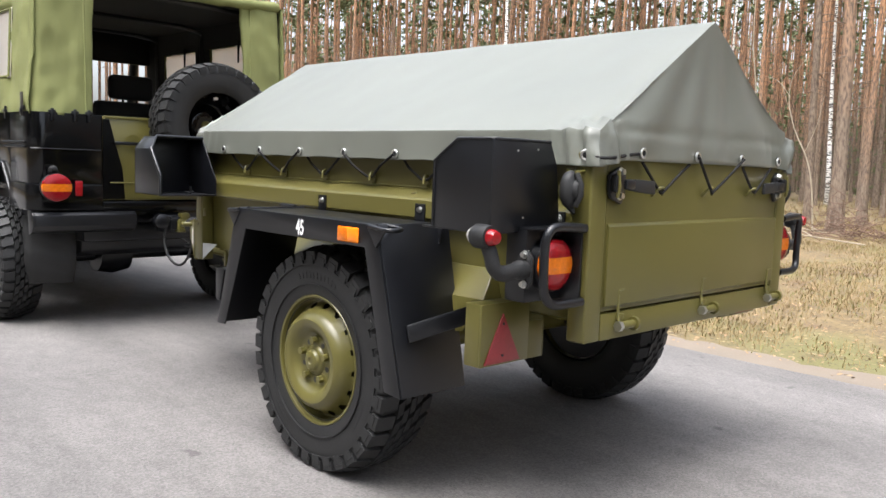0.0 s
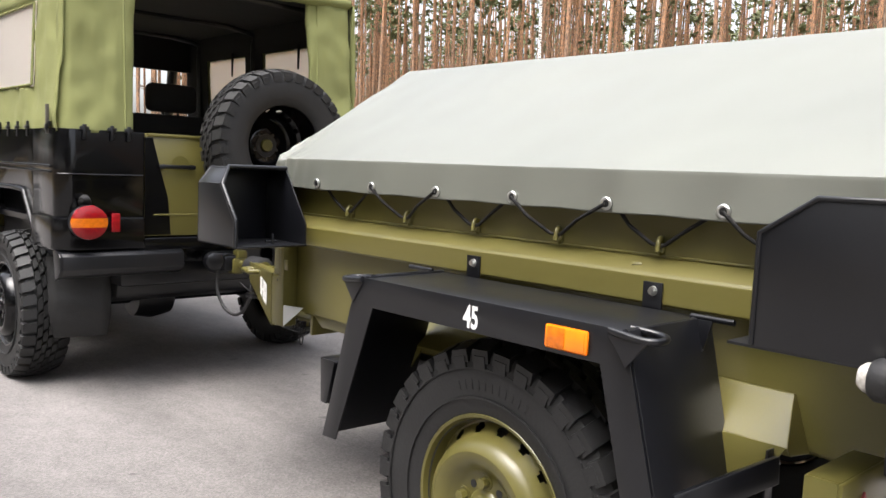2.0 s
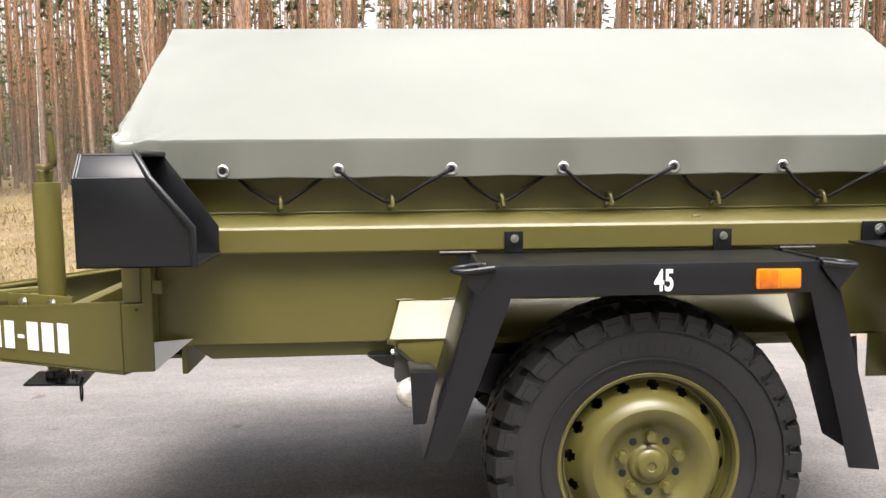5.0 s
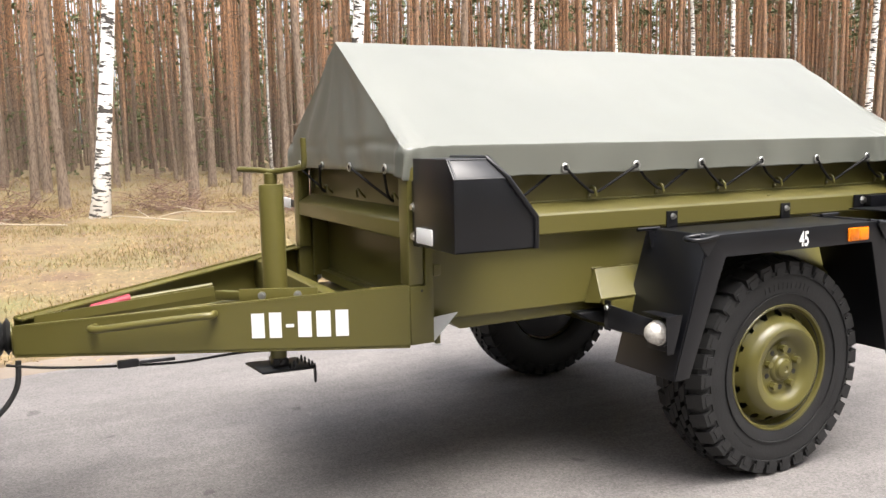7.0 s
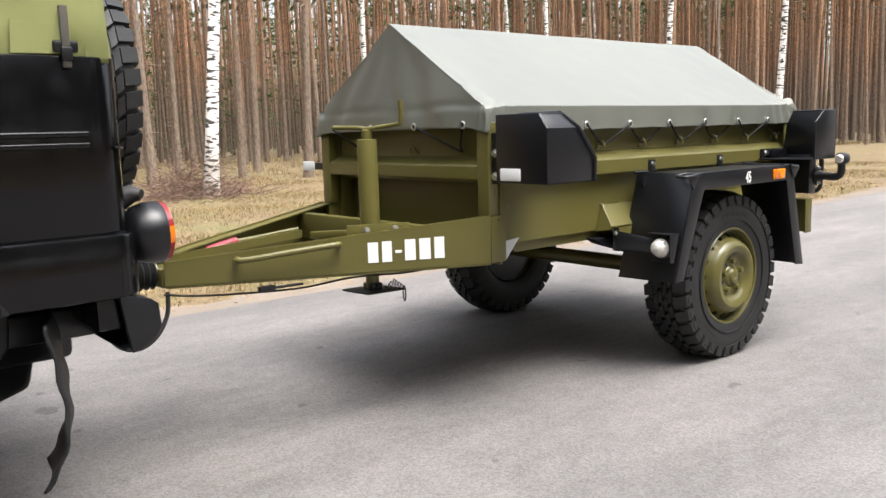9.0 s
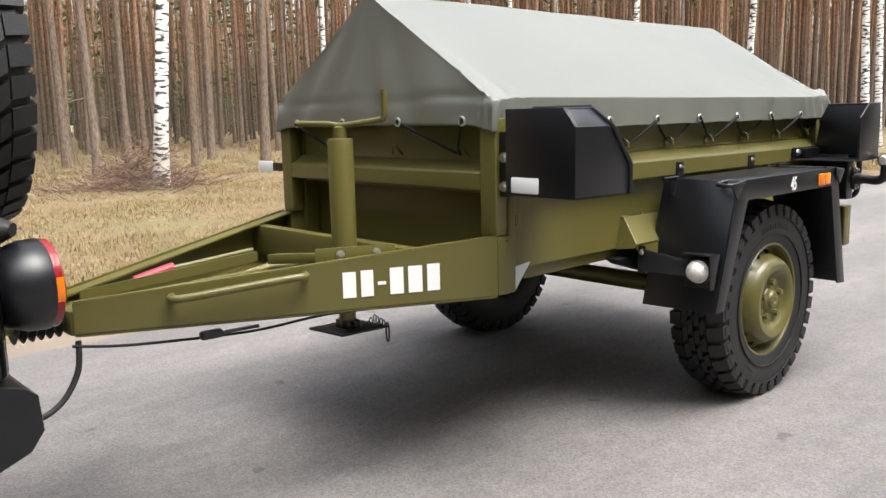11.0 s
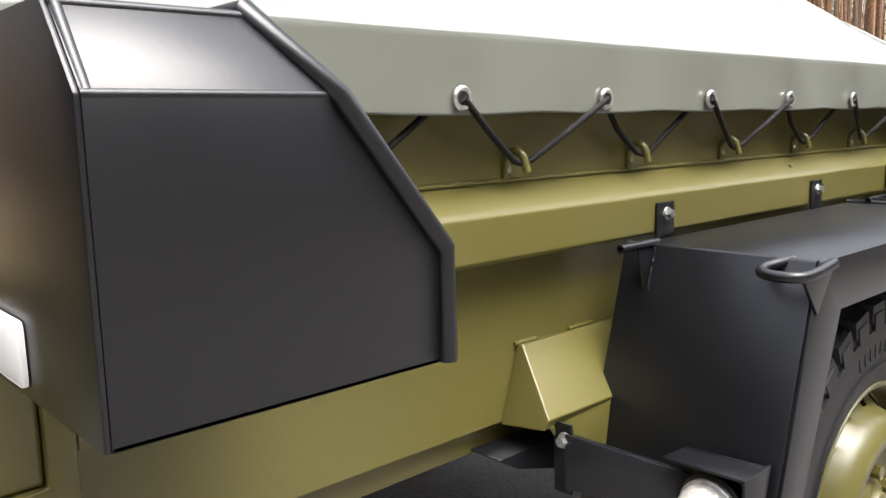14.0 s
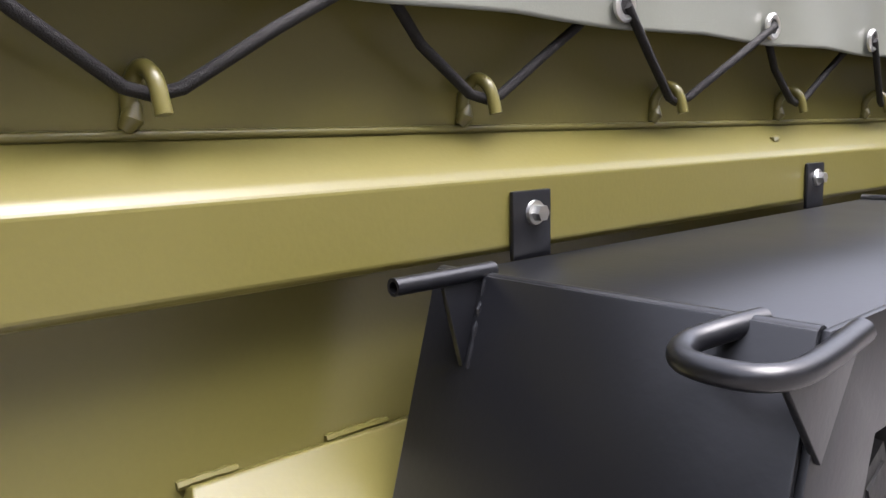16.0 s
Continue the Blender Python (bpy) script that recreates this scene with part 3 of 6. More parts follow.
# drawbar: two tapered beams that meet at the coupling
for s in (-1, 1):
    a, b = Vector((-0.572, 1.274, 0)), Vector((-0.062, 2.33, 0))
    if s > 0:
        a, b = Vector((0.62, 1.274, 0)), Vector((0.11, 2.33, 0))
    d = (b - a).normalized()
    n_in = Vector((-s * d.y, s * d.x, 0)) if (Vector((-s * d.y, s * d.x, 0)).x * s < 0) else Vector((s * d.y, -s * d.x, 0))
    face = [a + Vector((0, 0, 0.573)), b + Vector((0, 0, 0.568)), b + Vector((0, 0, 0.656)), a + Vector((0, 0, 0.756))]
    web = slab(face, 0.007 if s < 0 else -0.007)
    top = slab([a + Vector((0, 0, 0.75)), b + Vector((0, 0, 0.65)), b + n_in * 0.055 + Vector((0, 0, 0.65)), a + n_in * 0.055 + Vector((0, 0, 0.75))], 0.007 if s < 0 else -0.007)
    low = slab([a + Vector((0, 0, 0.573)), b + Vector((0, 0, 0.568)), b + n_in * 0.045 + Vector((0, 0, 0.568)), a + n_in * 0.055 + Vector((0, 0, 0.573))], 0.007)
    for piece in (web, top, low):
        bmesh.ops.bevel(piece, geom=piece.edges[:], offset=0.0025, segments=2, affect="EDGES")
    beam = part("drawbar_beam", web, OLIVE, trailer)
    part("upper_flange", top, OLIVE, beam)
    part("lower_flange", low, OLIVE, beam)
    n_out = -n_in
    h0, h1 = a.lerp(b, 0.49), a.lerp(b, 0.79)
    out = 0.045
    grip = smooth_path([h0 + Vector((0, 0, 0.683)), h0 + n_out * out * 0.8 + Vector((0, 0, 0.684)), h0.lerp(h1, 0.1) + n_out * out + Vector((0, 0, 0.683)), h0.lerp(h1, 0.5) + n_out * out + Vector((0, 0, 0.668)),
                        h0.lerp(h1, 0.9) + n_out * out + Vector((0, 0, 0.652)), h1 + n_out * out * 0.8 + Vector((0, 0, 0.651)), h1 + Vector((0, 0, 0.65))], 4)
    part("grab_handle", rod(grip, 0.011, 14), OLIVE, beam)
    if s < 0:
        # painted marking as plain bars: two, a dash, three
        for t0, w, z0, z1 in ((1.695, 0.038, 0.606, 0.68), (1.648, 0.036, 0.606, 0.682), (1.604, 0.024, 0.637, 0.647), (1.572, 0.04, 0.607, 0.684), (1.523, 0.042, 0.607, 0.685), (1.472, 0.038, 0.608, 0.687)):
            f0, f1 = (t0 - a.y) / (b.y - a.y), (t0 - w * d.y - a.y) / (b.y - a.y)
            p0, p1 = a.lerp(b, f0) + n_out * 0.0012, a.lerp(b, f1) + n_out * 0.0012
            part("painted_mark", slab([p0 + Vector((0, 0, z0)), p1 + Vector((0, 0, z0)), p1 + Vector((0, 0, z1)), p0 + Vector((0, 0, z1))], 0.0008), WHITE, beam, "white painted bar")
# plate added to keep the bright road out of the gap below the panel
part("gap_plate", box(-0.48, 0.528, 1.153, 1.432, 0.586, 0.598, 0.002), OLIVE, trailer)
part("drawbar_crossmember", box(-0.47, 0.518, 1.43, 1.475, 0.61, 0.722, 0.004), OLIVE, trailer)
for s in (-1,):
    p, q = Vector((s * 0.03, 1.7, 0.7)), Vector((s * 0.49, 1.4, 0.72))
    part("drawbar_brace", slab([p, q, q + Vector((0, 0.035, 0)), p + Vector((0, 0.035, 0))], 0.03, 0.003), OLIVE, trailer)
tip = part("coupling_head", merge(box(-0.046, 0.094, 2.17, 2.335, 0.56, 0.63, 0.01), lathe([(0.04, 2.33), (0.034, 2.39), (0.03, 2.48)], 20, "y", (0.024, 0, 0.61))), OLIVE, trailer)
bell = [(0.036 + (0.022 if i % 2 else 0.004), 2.335 + 0.011 * i) for i in range(12)]
part("rubber_bellows", lathe(bell, 28, "y", (0.024, 0, 0.61)), RUBBER, tip)
part("coupling_rod", lathe([(0.022, 2.45), (0.022, 2.57), (0.03, 2.58), (0.03, 2.62), (0.01, 2.63)], 20, "y", (0.024, 0, 0.61)), OLIVE, tip)
part("coupling_hook", merge(box(-0.021, 0.069, 2.56, 2.66, 0.56, 0.645, 0.015), box(0.0, 0.055, 2.56, 2.62, 0.64, 0.685, 0.01)), OLIVE, tip)
lever = part("brake_lever", merge(rod([(0.09, 1.99, 0.677), (0.085, 1.72, 0.7)], 0.009, 14), slab([(0.06, 2.27, 0.63), (0.06, 1.72, 0.67), (0.06, 1.72, 0.7), (0.06, 2.27, 0.66)], 0.006)), OLIVE, trailer)
part("lever_grip", rod(smooth_path([(0.09, 2.105, 0.654), (0.09, 2.09, 0.657), (0.09, 2.0, 0.676), (0.09, 1.983, 0.679)], 3), [0.011] + [0.018] * 8 + [0.013], 14), mat("red_grip", (0.24, 0.016, 0.03), 0.5), lever, "faded red plastic grip")
part("brake_rod", rod([(-0.02, 2.2, 0.64), (-0.02, 1.4, 0.66)], 0.008, 8), OLIVE, trailer)
part("brake_cable", rod(smooth_path([(-0.1, 2.35, 0.55), (-0.13, 2.2, 0.53), (-0.2, 1.9, 0.52), (-0.28, 1.7, 0.545), (-0.3, 1.4, 0.535), (-0.25, 1.0, 0.57)], 6), 0.004, 6), ROPE, trailer)
part("cable_clamp", merge(box(-0.235, -0.21, 2.0, 2.06, 0.53, 0.552, 0.004), rod([(-0.22, 2.03, 0.54), (-0.25, 1.9, 0.545)], 0.005, 8)), BLACK, trailer)
part("safety_cable", rod(smooth_path([(-0.1, 2.58, 0.62), (-0.11, 2.57, 0.5), (-0.1, 2.52, 0.41), (-0.08, 2.45, 0.375), (-0.07, 2.38, 0.4), (-0.06, 2.33, 0.47), (-0.055, 2.32, 0.55)], 6), 0.008, 14), RUBBER, trailer, "black coiled cable in a loose loop")

# jockey jack
JX, JY = -0.228, 1.583
jack = part("support_jack", lathe([(0.026, 0.48), (0.026, 0.6), (0.038, 0.6), (0.038, 1.045), (0.036, 1.05), (0.02, 1.051), (0.02, 1.083), (0.012, 1.087)], 28, "z", (JX, JY, 0)), OLIVE, trailer)
part("jack_collar", merge(lathe([(0.037, 0.7), (0.045, 0.7), (0.045, 0.718), (0.037, 0.718)], 24, "z", (JX, JY, 0), close=True)), OLIVE, jack)
crank = smooth_path([(JX + 0.12, JY + 0.07, 1.096), (JX + 0.03, JY + 0.02, 1.093), (JX, JY, 1.088), (JX - 0.05, JY - 0.03, 1.094), (JX - 0.1, JY - 0.062, 1.102), (JX - 0.12, JY - 0.072, 1.112), (JX - 0.125, JY - 0.07, 1.19)], 5)
part("crank_handle", rod(crank, 0.009, 16), OLIVE, jack)
part("foot_plate", slab([(JX - 0.075, JY - 0.1, 0.468), (JX + 0.075, JY - 0.08, 0.468), (JX + 0.08, JY + 0.09, 0.47), (JX - 0.07, JY + 0.07, 0.47)], 0.008, 0.003), BLACK, jack)
part("foot_clevis", merge(box(JX - 0.03, JX + 0.03, JY - 0.025, JY + 0.025, 0.473, 0.503, 0.004), rod([(JX - 0.045, JY, 0.493), (JX + 0.045, JY, 0.493)], 0.007, 8)), BLACK, jack)
def ring(at, rx, rz, r):
    return rod([(at[0] + rx * math.cos(k * math.pi / 8), at[1], at[2] + rz * math.sin(k * math.pi / 8)) for k in range(17)], r, 6, False)
part("pin_chain", merge(*[ring((JX - 0.06 - 0.004 * (k % 2), JY - 0.02 - 0.012 * k, 0.505 - 0.008 * abs(3 - k)), 0.007, 0.011, 0.002) for k in range(7)], ring((JX - 0.075, JY - 0.095, 0.456), 0.008, 0.03, 0.0028)), BLACK, jack)
mount = part("jack_bracket", merge(slab([(JX - 0.02, JY - 0.06, 0.69), (JX + 0.06, JY + 0.05, 0.69), (JX - 0.05, JY + 0.08, 0.69), (JX - 0.14, JY - 0.02, 0.69)], 0.012, 0.003), slab([(JX - 0.12, JY - 0.1, 0.67), (JX - 0.02, JY + 0.12, 0.67), (JX - 0.02, JY + 0.12, 0.735), (JX - 0.12, JY - 0.1, 0.735)], 0.008, 0.002)), OLIVE, trailer)
for k in (0.25, 0.7):
    p = Vector((JX - 0.12, JY - 0.1, 0.715)).lerp(Vector((JX - 0.02, JY + 0.12, 0.715)), k)
    part("bolt", hexbolt(p + Vector((-0.009, 0.004, 0)), (-0.9, 0.4, 0.15), 0.009, 0.01), STEEL, mount)


# ---- mudguards ----
def mudguard(s):
    """A folded sheet mudguard with lashing rails, stays and marker lamp; s: -1 on the left."""
    o = 0.857
    P = lambda x, y, z: (s * x, y, z)
    sg = 1 if s < 0 else -1
    had = set(trailer.children)
    top = part("mudguard", slab([P(0.572, -0.408, 0.864), P(0.572, 0.385, 0.864), P(o, 0.385, 0.864), P(o, -0.408, 0.864)], 0.006 * -sg, 0.002), BLACK, trailer)
    part("front_flap", slab([P(0.572, 0.387, 0.868), P(o, 0.387, 0.868), P(o, 0.52, 0.425), P(0.575, 0.521, 0.42)], 0.005 * -sg, 0.0015), BLACK, top)
    ye, low = (-0.54, 0.375) if s < 0 else (-0.512, 0.48)
    part("rear_flap", slab([P(0.572, -0.41, 0.868), P(o, -0.41, 0.868), P(o, ye, low), P(0.6, ye, low)], 0.005 * sg, 0.0015), BLACK, top)
    for e, y in ((1, 0.3855), (-1, -0.4085)):
        part("fold", rod([P(0.5725, y, 0.864), P(o - 0.0005, y, 0.864)], 0.0068, 14), BLACK, top)
    lip = [(0.521, 0.425), (0.388, 0.869), (-0.411, 0.869), (ye - 0.001, low), (ye + 0.072, low + 0.007), (-0.36, 0.798), (0.322, 0.798), (0.462, 0.428)]
    part("outer_lip", prism(lip, "x", s * o, s * (o + 0.005), 0.001), BLACK, top)
    for y in (0.276, -0.272):
        tab = part("mount_tab", box(*sorted((s * 0.5615, s * 0.5665)), y - 0.024, y + 0.024, 0.862, 0.92, 0.0015), BLACK, top)
        part("bolt", hexbolt(P(0.5665, y - 0.002, 0.901), (s, 0, 0), 0.0075, 0.008), STEEL, tab)
    for e, y in ((1, 0.39), (-1, -0.411)):
        loop = smooth_path([P(0.82, y - e * 0.016, 0.866), P(0.813, y + e * 0.008, 0.864), P(0.805, y + e * 0.035, 0.86), P(0.814, y + e * 0.056, 0.858), P(0.835, y + e * 0.062, 0.857), P(0.857, y + e * 0.056, 0.857), P(0.866, y + e * 0.03, 0.858), P(0.866, y - e * 0.03, 0.865)], 5)
        part("lashing_loop", rod(loop, 0.007, 16), BLACK, top)
        part("loop_gusset", slab([P(0.865, y + e * 0.052, 0.855), P(0.865, y - e * 0.032, 0.858), P(0.865, y + e * 0.01, 0.803)], 0.005, 0.001), BLACK, top)
        ya, yb = sorted((y - e * 0.012, y + e * 0.08))
        part("lashing_pin", lathe([(0.004, ya), (0.0062, ya), (0.0062, yb), (0.004, yb)], 16, "y", (s * 0.618, 0, 0.8715), close=True), BLACK, top)
        part("pin_gusset", slab([P(0.62, y + e * 0.038, 0.868), P(0.62, y - e * 0.006, 0.868), P(0.62, y + e * 0.021, 0.806)], 0.005, 0.001), BLACK, top)
        part("weld_bead", rod([P(0.624, y + e * (0.001 + 0.019 * k / 9) + 0.001 * math.sin(k * 2.6), 0.866 - 0.06 * k / 9) for k in range(10)], [0.0024 + 0.0008 * math.sin(k * 2.9) for k in range(10)], 8), BLACK, top)
        # welded stay from the axle housing to the flap
        if e > 0:
            arm = [P(0.606, 0.572, 0.63), P(0.775, 0.488, 0.59), P(0.775, 0.5, 0.54), P(0.606, 0.572, 0.55)]
        else:
            arm = [P(0.62, -0.59, 0.64), P(0.8, -0.485, 0.575), P(0.8, -0.5, 0.525), P(0.615, -0.59, 0.585)]
        stay = part("flap_stay", slab(arm, 0.02 * -sg * e, 0.003), BLACK, top)
        part("stay_plate", slab([P(0.592, e * 0.578, 0.545), P(0.622, e * 0.578, 0.545), P(0.622, e * 0.578, 0.645), P(0.592, e * 0.578, 0.645)], 0.005, 0.001), BLACK, stay)
        part("bolt", hexbolt(P(0.612, e * 0.583, 0.622), (0, e, 0), 0.008), STEEL, stay)
    # clear marker lamp in its guard
    guard = part("lamp_guard", merge(slab([P(0.745, 0.503, 0.628), P(0.85, 0.488, 0.628), P(0.85, 0.515, 0.51), P(0.745, 0.528, 0.51)], 0.005 * -sg, 0.001),
                                     slab([P(0.745, 0.500, 0.627), P(0.85, 0.485, 0.627), P(0.85, 0.550, 0.63), P(0.745, 0.555, 0.63)], 0.004, 0.001),
                                     slab([P(0.85, 0.485, 0.63), P(0.85, 0.550, 0.63), P(0.85, 0.545, 0.51), P(0.85, 0.518, 0.51)], 0.004, 0.001)), BLACK, top)
    prof = [(0.04, 0.0), (0.04, 0.012), (0.037, 0.014), (0.035, 0.026), (0.027, 0.042), (0.015, 0.052), (0.004, 0.055)]
    lens = part("marker_lamp", lathe(prof, 28, "y", (s * 0.801, 0.528, 0.57)), CLEAR, guard, "round clear ribbed lens")
    part("lamp_base", lathe([(0.045, -0.012), (0.045, 0.006), (0.041, 0.008)], 28, "y", (s * 0.801, 0.526, 0.57)), BLACK, guard)
    # amber side reflector
    am = part("side_reflector", box(*sorted((s * (o + 0.005), s * (o + 0.012))), -0.334, -0.231, 0.807, 0.854, 0.005), AMBER, top, "amber rectangular reflector")
    part("reflector_lens", box(*sorted((s * (o + 0.0115), s * (o + 0.0138))), -0.328, -0.285, 0.811, 0.85, 0.001), AMBER, am)
    part("reflector_lens", box(*sorted((s * (o + 0.0115), s * (o + 0.0138))), -0.28, -0.238, 0.811, 0.85, 0.001), AMBER_DARK, am)
    settle(had, s)
    return top


left_guard = mudguard(-1)
mudguard(1)
fc = bpy.data.curves.new("pressure_mark", "FONT")
fc.body, fc.size, fc.extrude, fc.offset = "45", 0.068, 0.0005, 0.0016
fo = bpy.data.objects.new("pressure_mark", fc)
me = bpy.data.meshes.new_from_object(fo)
bpy.data.objects.remove(fo)
me.materials.append(WHITE)
mark = new("pressure_mark", me)
mark.parent = left_guard
mark["label"] = "white painted digits 45"
mark.matrix_basis = Matrix(((0, 0, -1, -0.8635), (-0.66, 0, 0, 0.001), (0, 1, 0, 0.808), (0, 0, 0, 1)))


# ---- black steel boxes ----
def holder(yf, d, depth_low, depth_top, name, open_end):
    """Bent sheet box; closed face at yf, reaching d * depth away from it."""
    zt, zc, zl, xi, xo, xc = 1.125, 1.071, 0.877, -0.602, -0.857, -0.815
    t = 0.004
    top = part(name, merge(prism([(xi, zl), (xo, zl), (xo, zc), (xc, zt), (xi, zt)], "y", yf, yf - d * t, 0.0015)), BLACK, trailer, "black painted bent sheet steel box")
    yl, yt = yf + d * depth_low, yf + d * depth_top
    cut = 0.962 if open_end else 1.075
    prof_o = [(yf, zl), (yl, zl), (yl, cut), (yf + d * (depth_top + 0.04 * open_end), zc), (yf, zc)]
    prof_i = [(yf, zl), (yl, zl), (yl, cut - 0.015), (yt, zt), (yf, zt)]
    part("outer_wall", prism(prof_o, "x", xo, xo + t, 0.001), BLACK, top)
    part("inner_wall", prism(prof_i, "x", xi - 0.003, xi + 0.001, 0.001), BLACK, top)
    part("chamfer_wall", slab([(xo, yf, zc), (xo, yf + d * (depth_top + 0.04 * open_end), zc), (xc, yt, zt), (xc, yf, zt)], t * d, 0.001), BLACK, top)
    part("top_wall", box(xc, xi, *sorted((yf, yt)), zt - t, zt, 0.001), BLACK, top)
    part("bottom_wall", box(xo, xi, *sorted((yf, yl)), zl, zl + t, 0.001), BLACK, top)
    rim = [(xi, yt, zt), (xc, yt, zt), (xo, yf + d * (depth_top + 0.04 * open_end), zc), (xo, yl, cut), (xo, yl, zl)]
    part("rolled_edge", rod(rim, 0.0075, 12), BLACK, top)
    part("lower_edge", rod([(xo, yl, zl + 0.002), (xi, yl, zl + 0.002)], 0.004, 8), BLACK, top)
    for a, b in (((xo + 0.0045, yf + d * 0.004, zl), (xo + 0.0045, yf + d * 0.004, zc)), ((xo + 0.0045, yf + d * 0.004, zc), (xc, yf + d * 0.004, zt - 0.004)), ((xc, yf + d * 0.004, zt - 0.0045), (xi, yf + d * 0.004, zt - 0.0045)),
                 ((xo + 0.004, yf, zc - 0.001), (xo + 0.004, yf + d * (depth_top + 0.04 * open_end), zc - 0.001)), ((xc, yf, zt - 0.0045), (xc, yt, zt - 0.0045))):
        part("folded_edge", rod([a, b], 0.0043, 14), BLACK, top)
    return top


fb = holder(1.264, -1, 0.248, 0.12, "front_box", True)
part("inner_stud", merge(rod([(-0.7, 1.06, 0.882), (-0.7, 1.06, 0.915)], 0.004, 6), rod([(-0.68, 1.07, 0.89), (-0.72, 1.07, 0.89)], 0.004, 6)), BLACK, fb)
bk = part("box_bracket", box(-0.602, -0.566, 1.242, 1.257, 0.87, 1.06, 0.002), BLACK, fb)
for z in (0.9, 0.985):
    part("bolt", hexbolt((-0.584, 1.257, z), (0, 1, 0), 0.011), STEEL, bk)
rb = part("rear_box", prism([(-0.572, 0.884), (-0.853, 0.884), (-0.853, 1.122), (-0.626, 1.122), (-0.596, 1.06)], "y", -0.857, -0.853, 0.0015), BLACK, trailer, "black painted bent sheet steel box")
part("outer_wall", prism([(-0.853, 0.884), (-0.642, 0.884), (-0.642, 1.064), (-0.728, 1.122), (-0.853, 1.122)], "x", -0.853, -0.849, 0.001), BLACK, rb)
part("rolled_edge", rod([(-0.626, -0.855, 1.122), (-0.846, -0.855, 1.122), (-0.852, -0.845, 1.122), (-0.852, -0.728, 1.122), (-0.852, -0.642, 1.064), (-0.852, -0.641, 0.886)], 0.0045, 12), BLACK, rb)
part("bottom_wall", box(-0.853, -0.58, -0.853, -0.6, 0.88, 0.885, 0.001), BLACK, rb)
for x, z in ((-0.76, 1.095), (-0.68, 1.1), (-0.73, 0.92)):
    part("rivet", rod([(x, -0.856, z), (x, -0.8595, z)], [0.0035, 0.0025], 10), STEEL, rb)
part("box_stay", box(-0.602, -0.571, -0.845, -0.7, 0.886, 0.93, 0.002), BLACK, rb)
for x0, x1, n in ((-0.728, -0.626, fb),):
    wr_ = part("white_reflector", box(x0, x1, 1.2675, 1.274, 0.886, 0.931, 0.005), WHITE, fb, "white rectangular reflector")
wr2 = part("white_reflector", box(0.705, 0.81, 1.257, 1.264, 0.9, 0.944, 0.005), WHITE, trailer, "white rectangular reflector")
part("reflector_stay", box(0.6, 0.77, 1.25, 1.257, 0.905, 0.938, 0.002), BLACK, trailer)


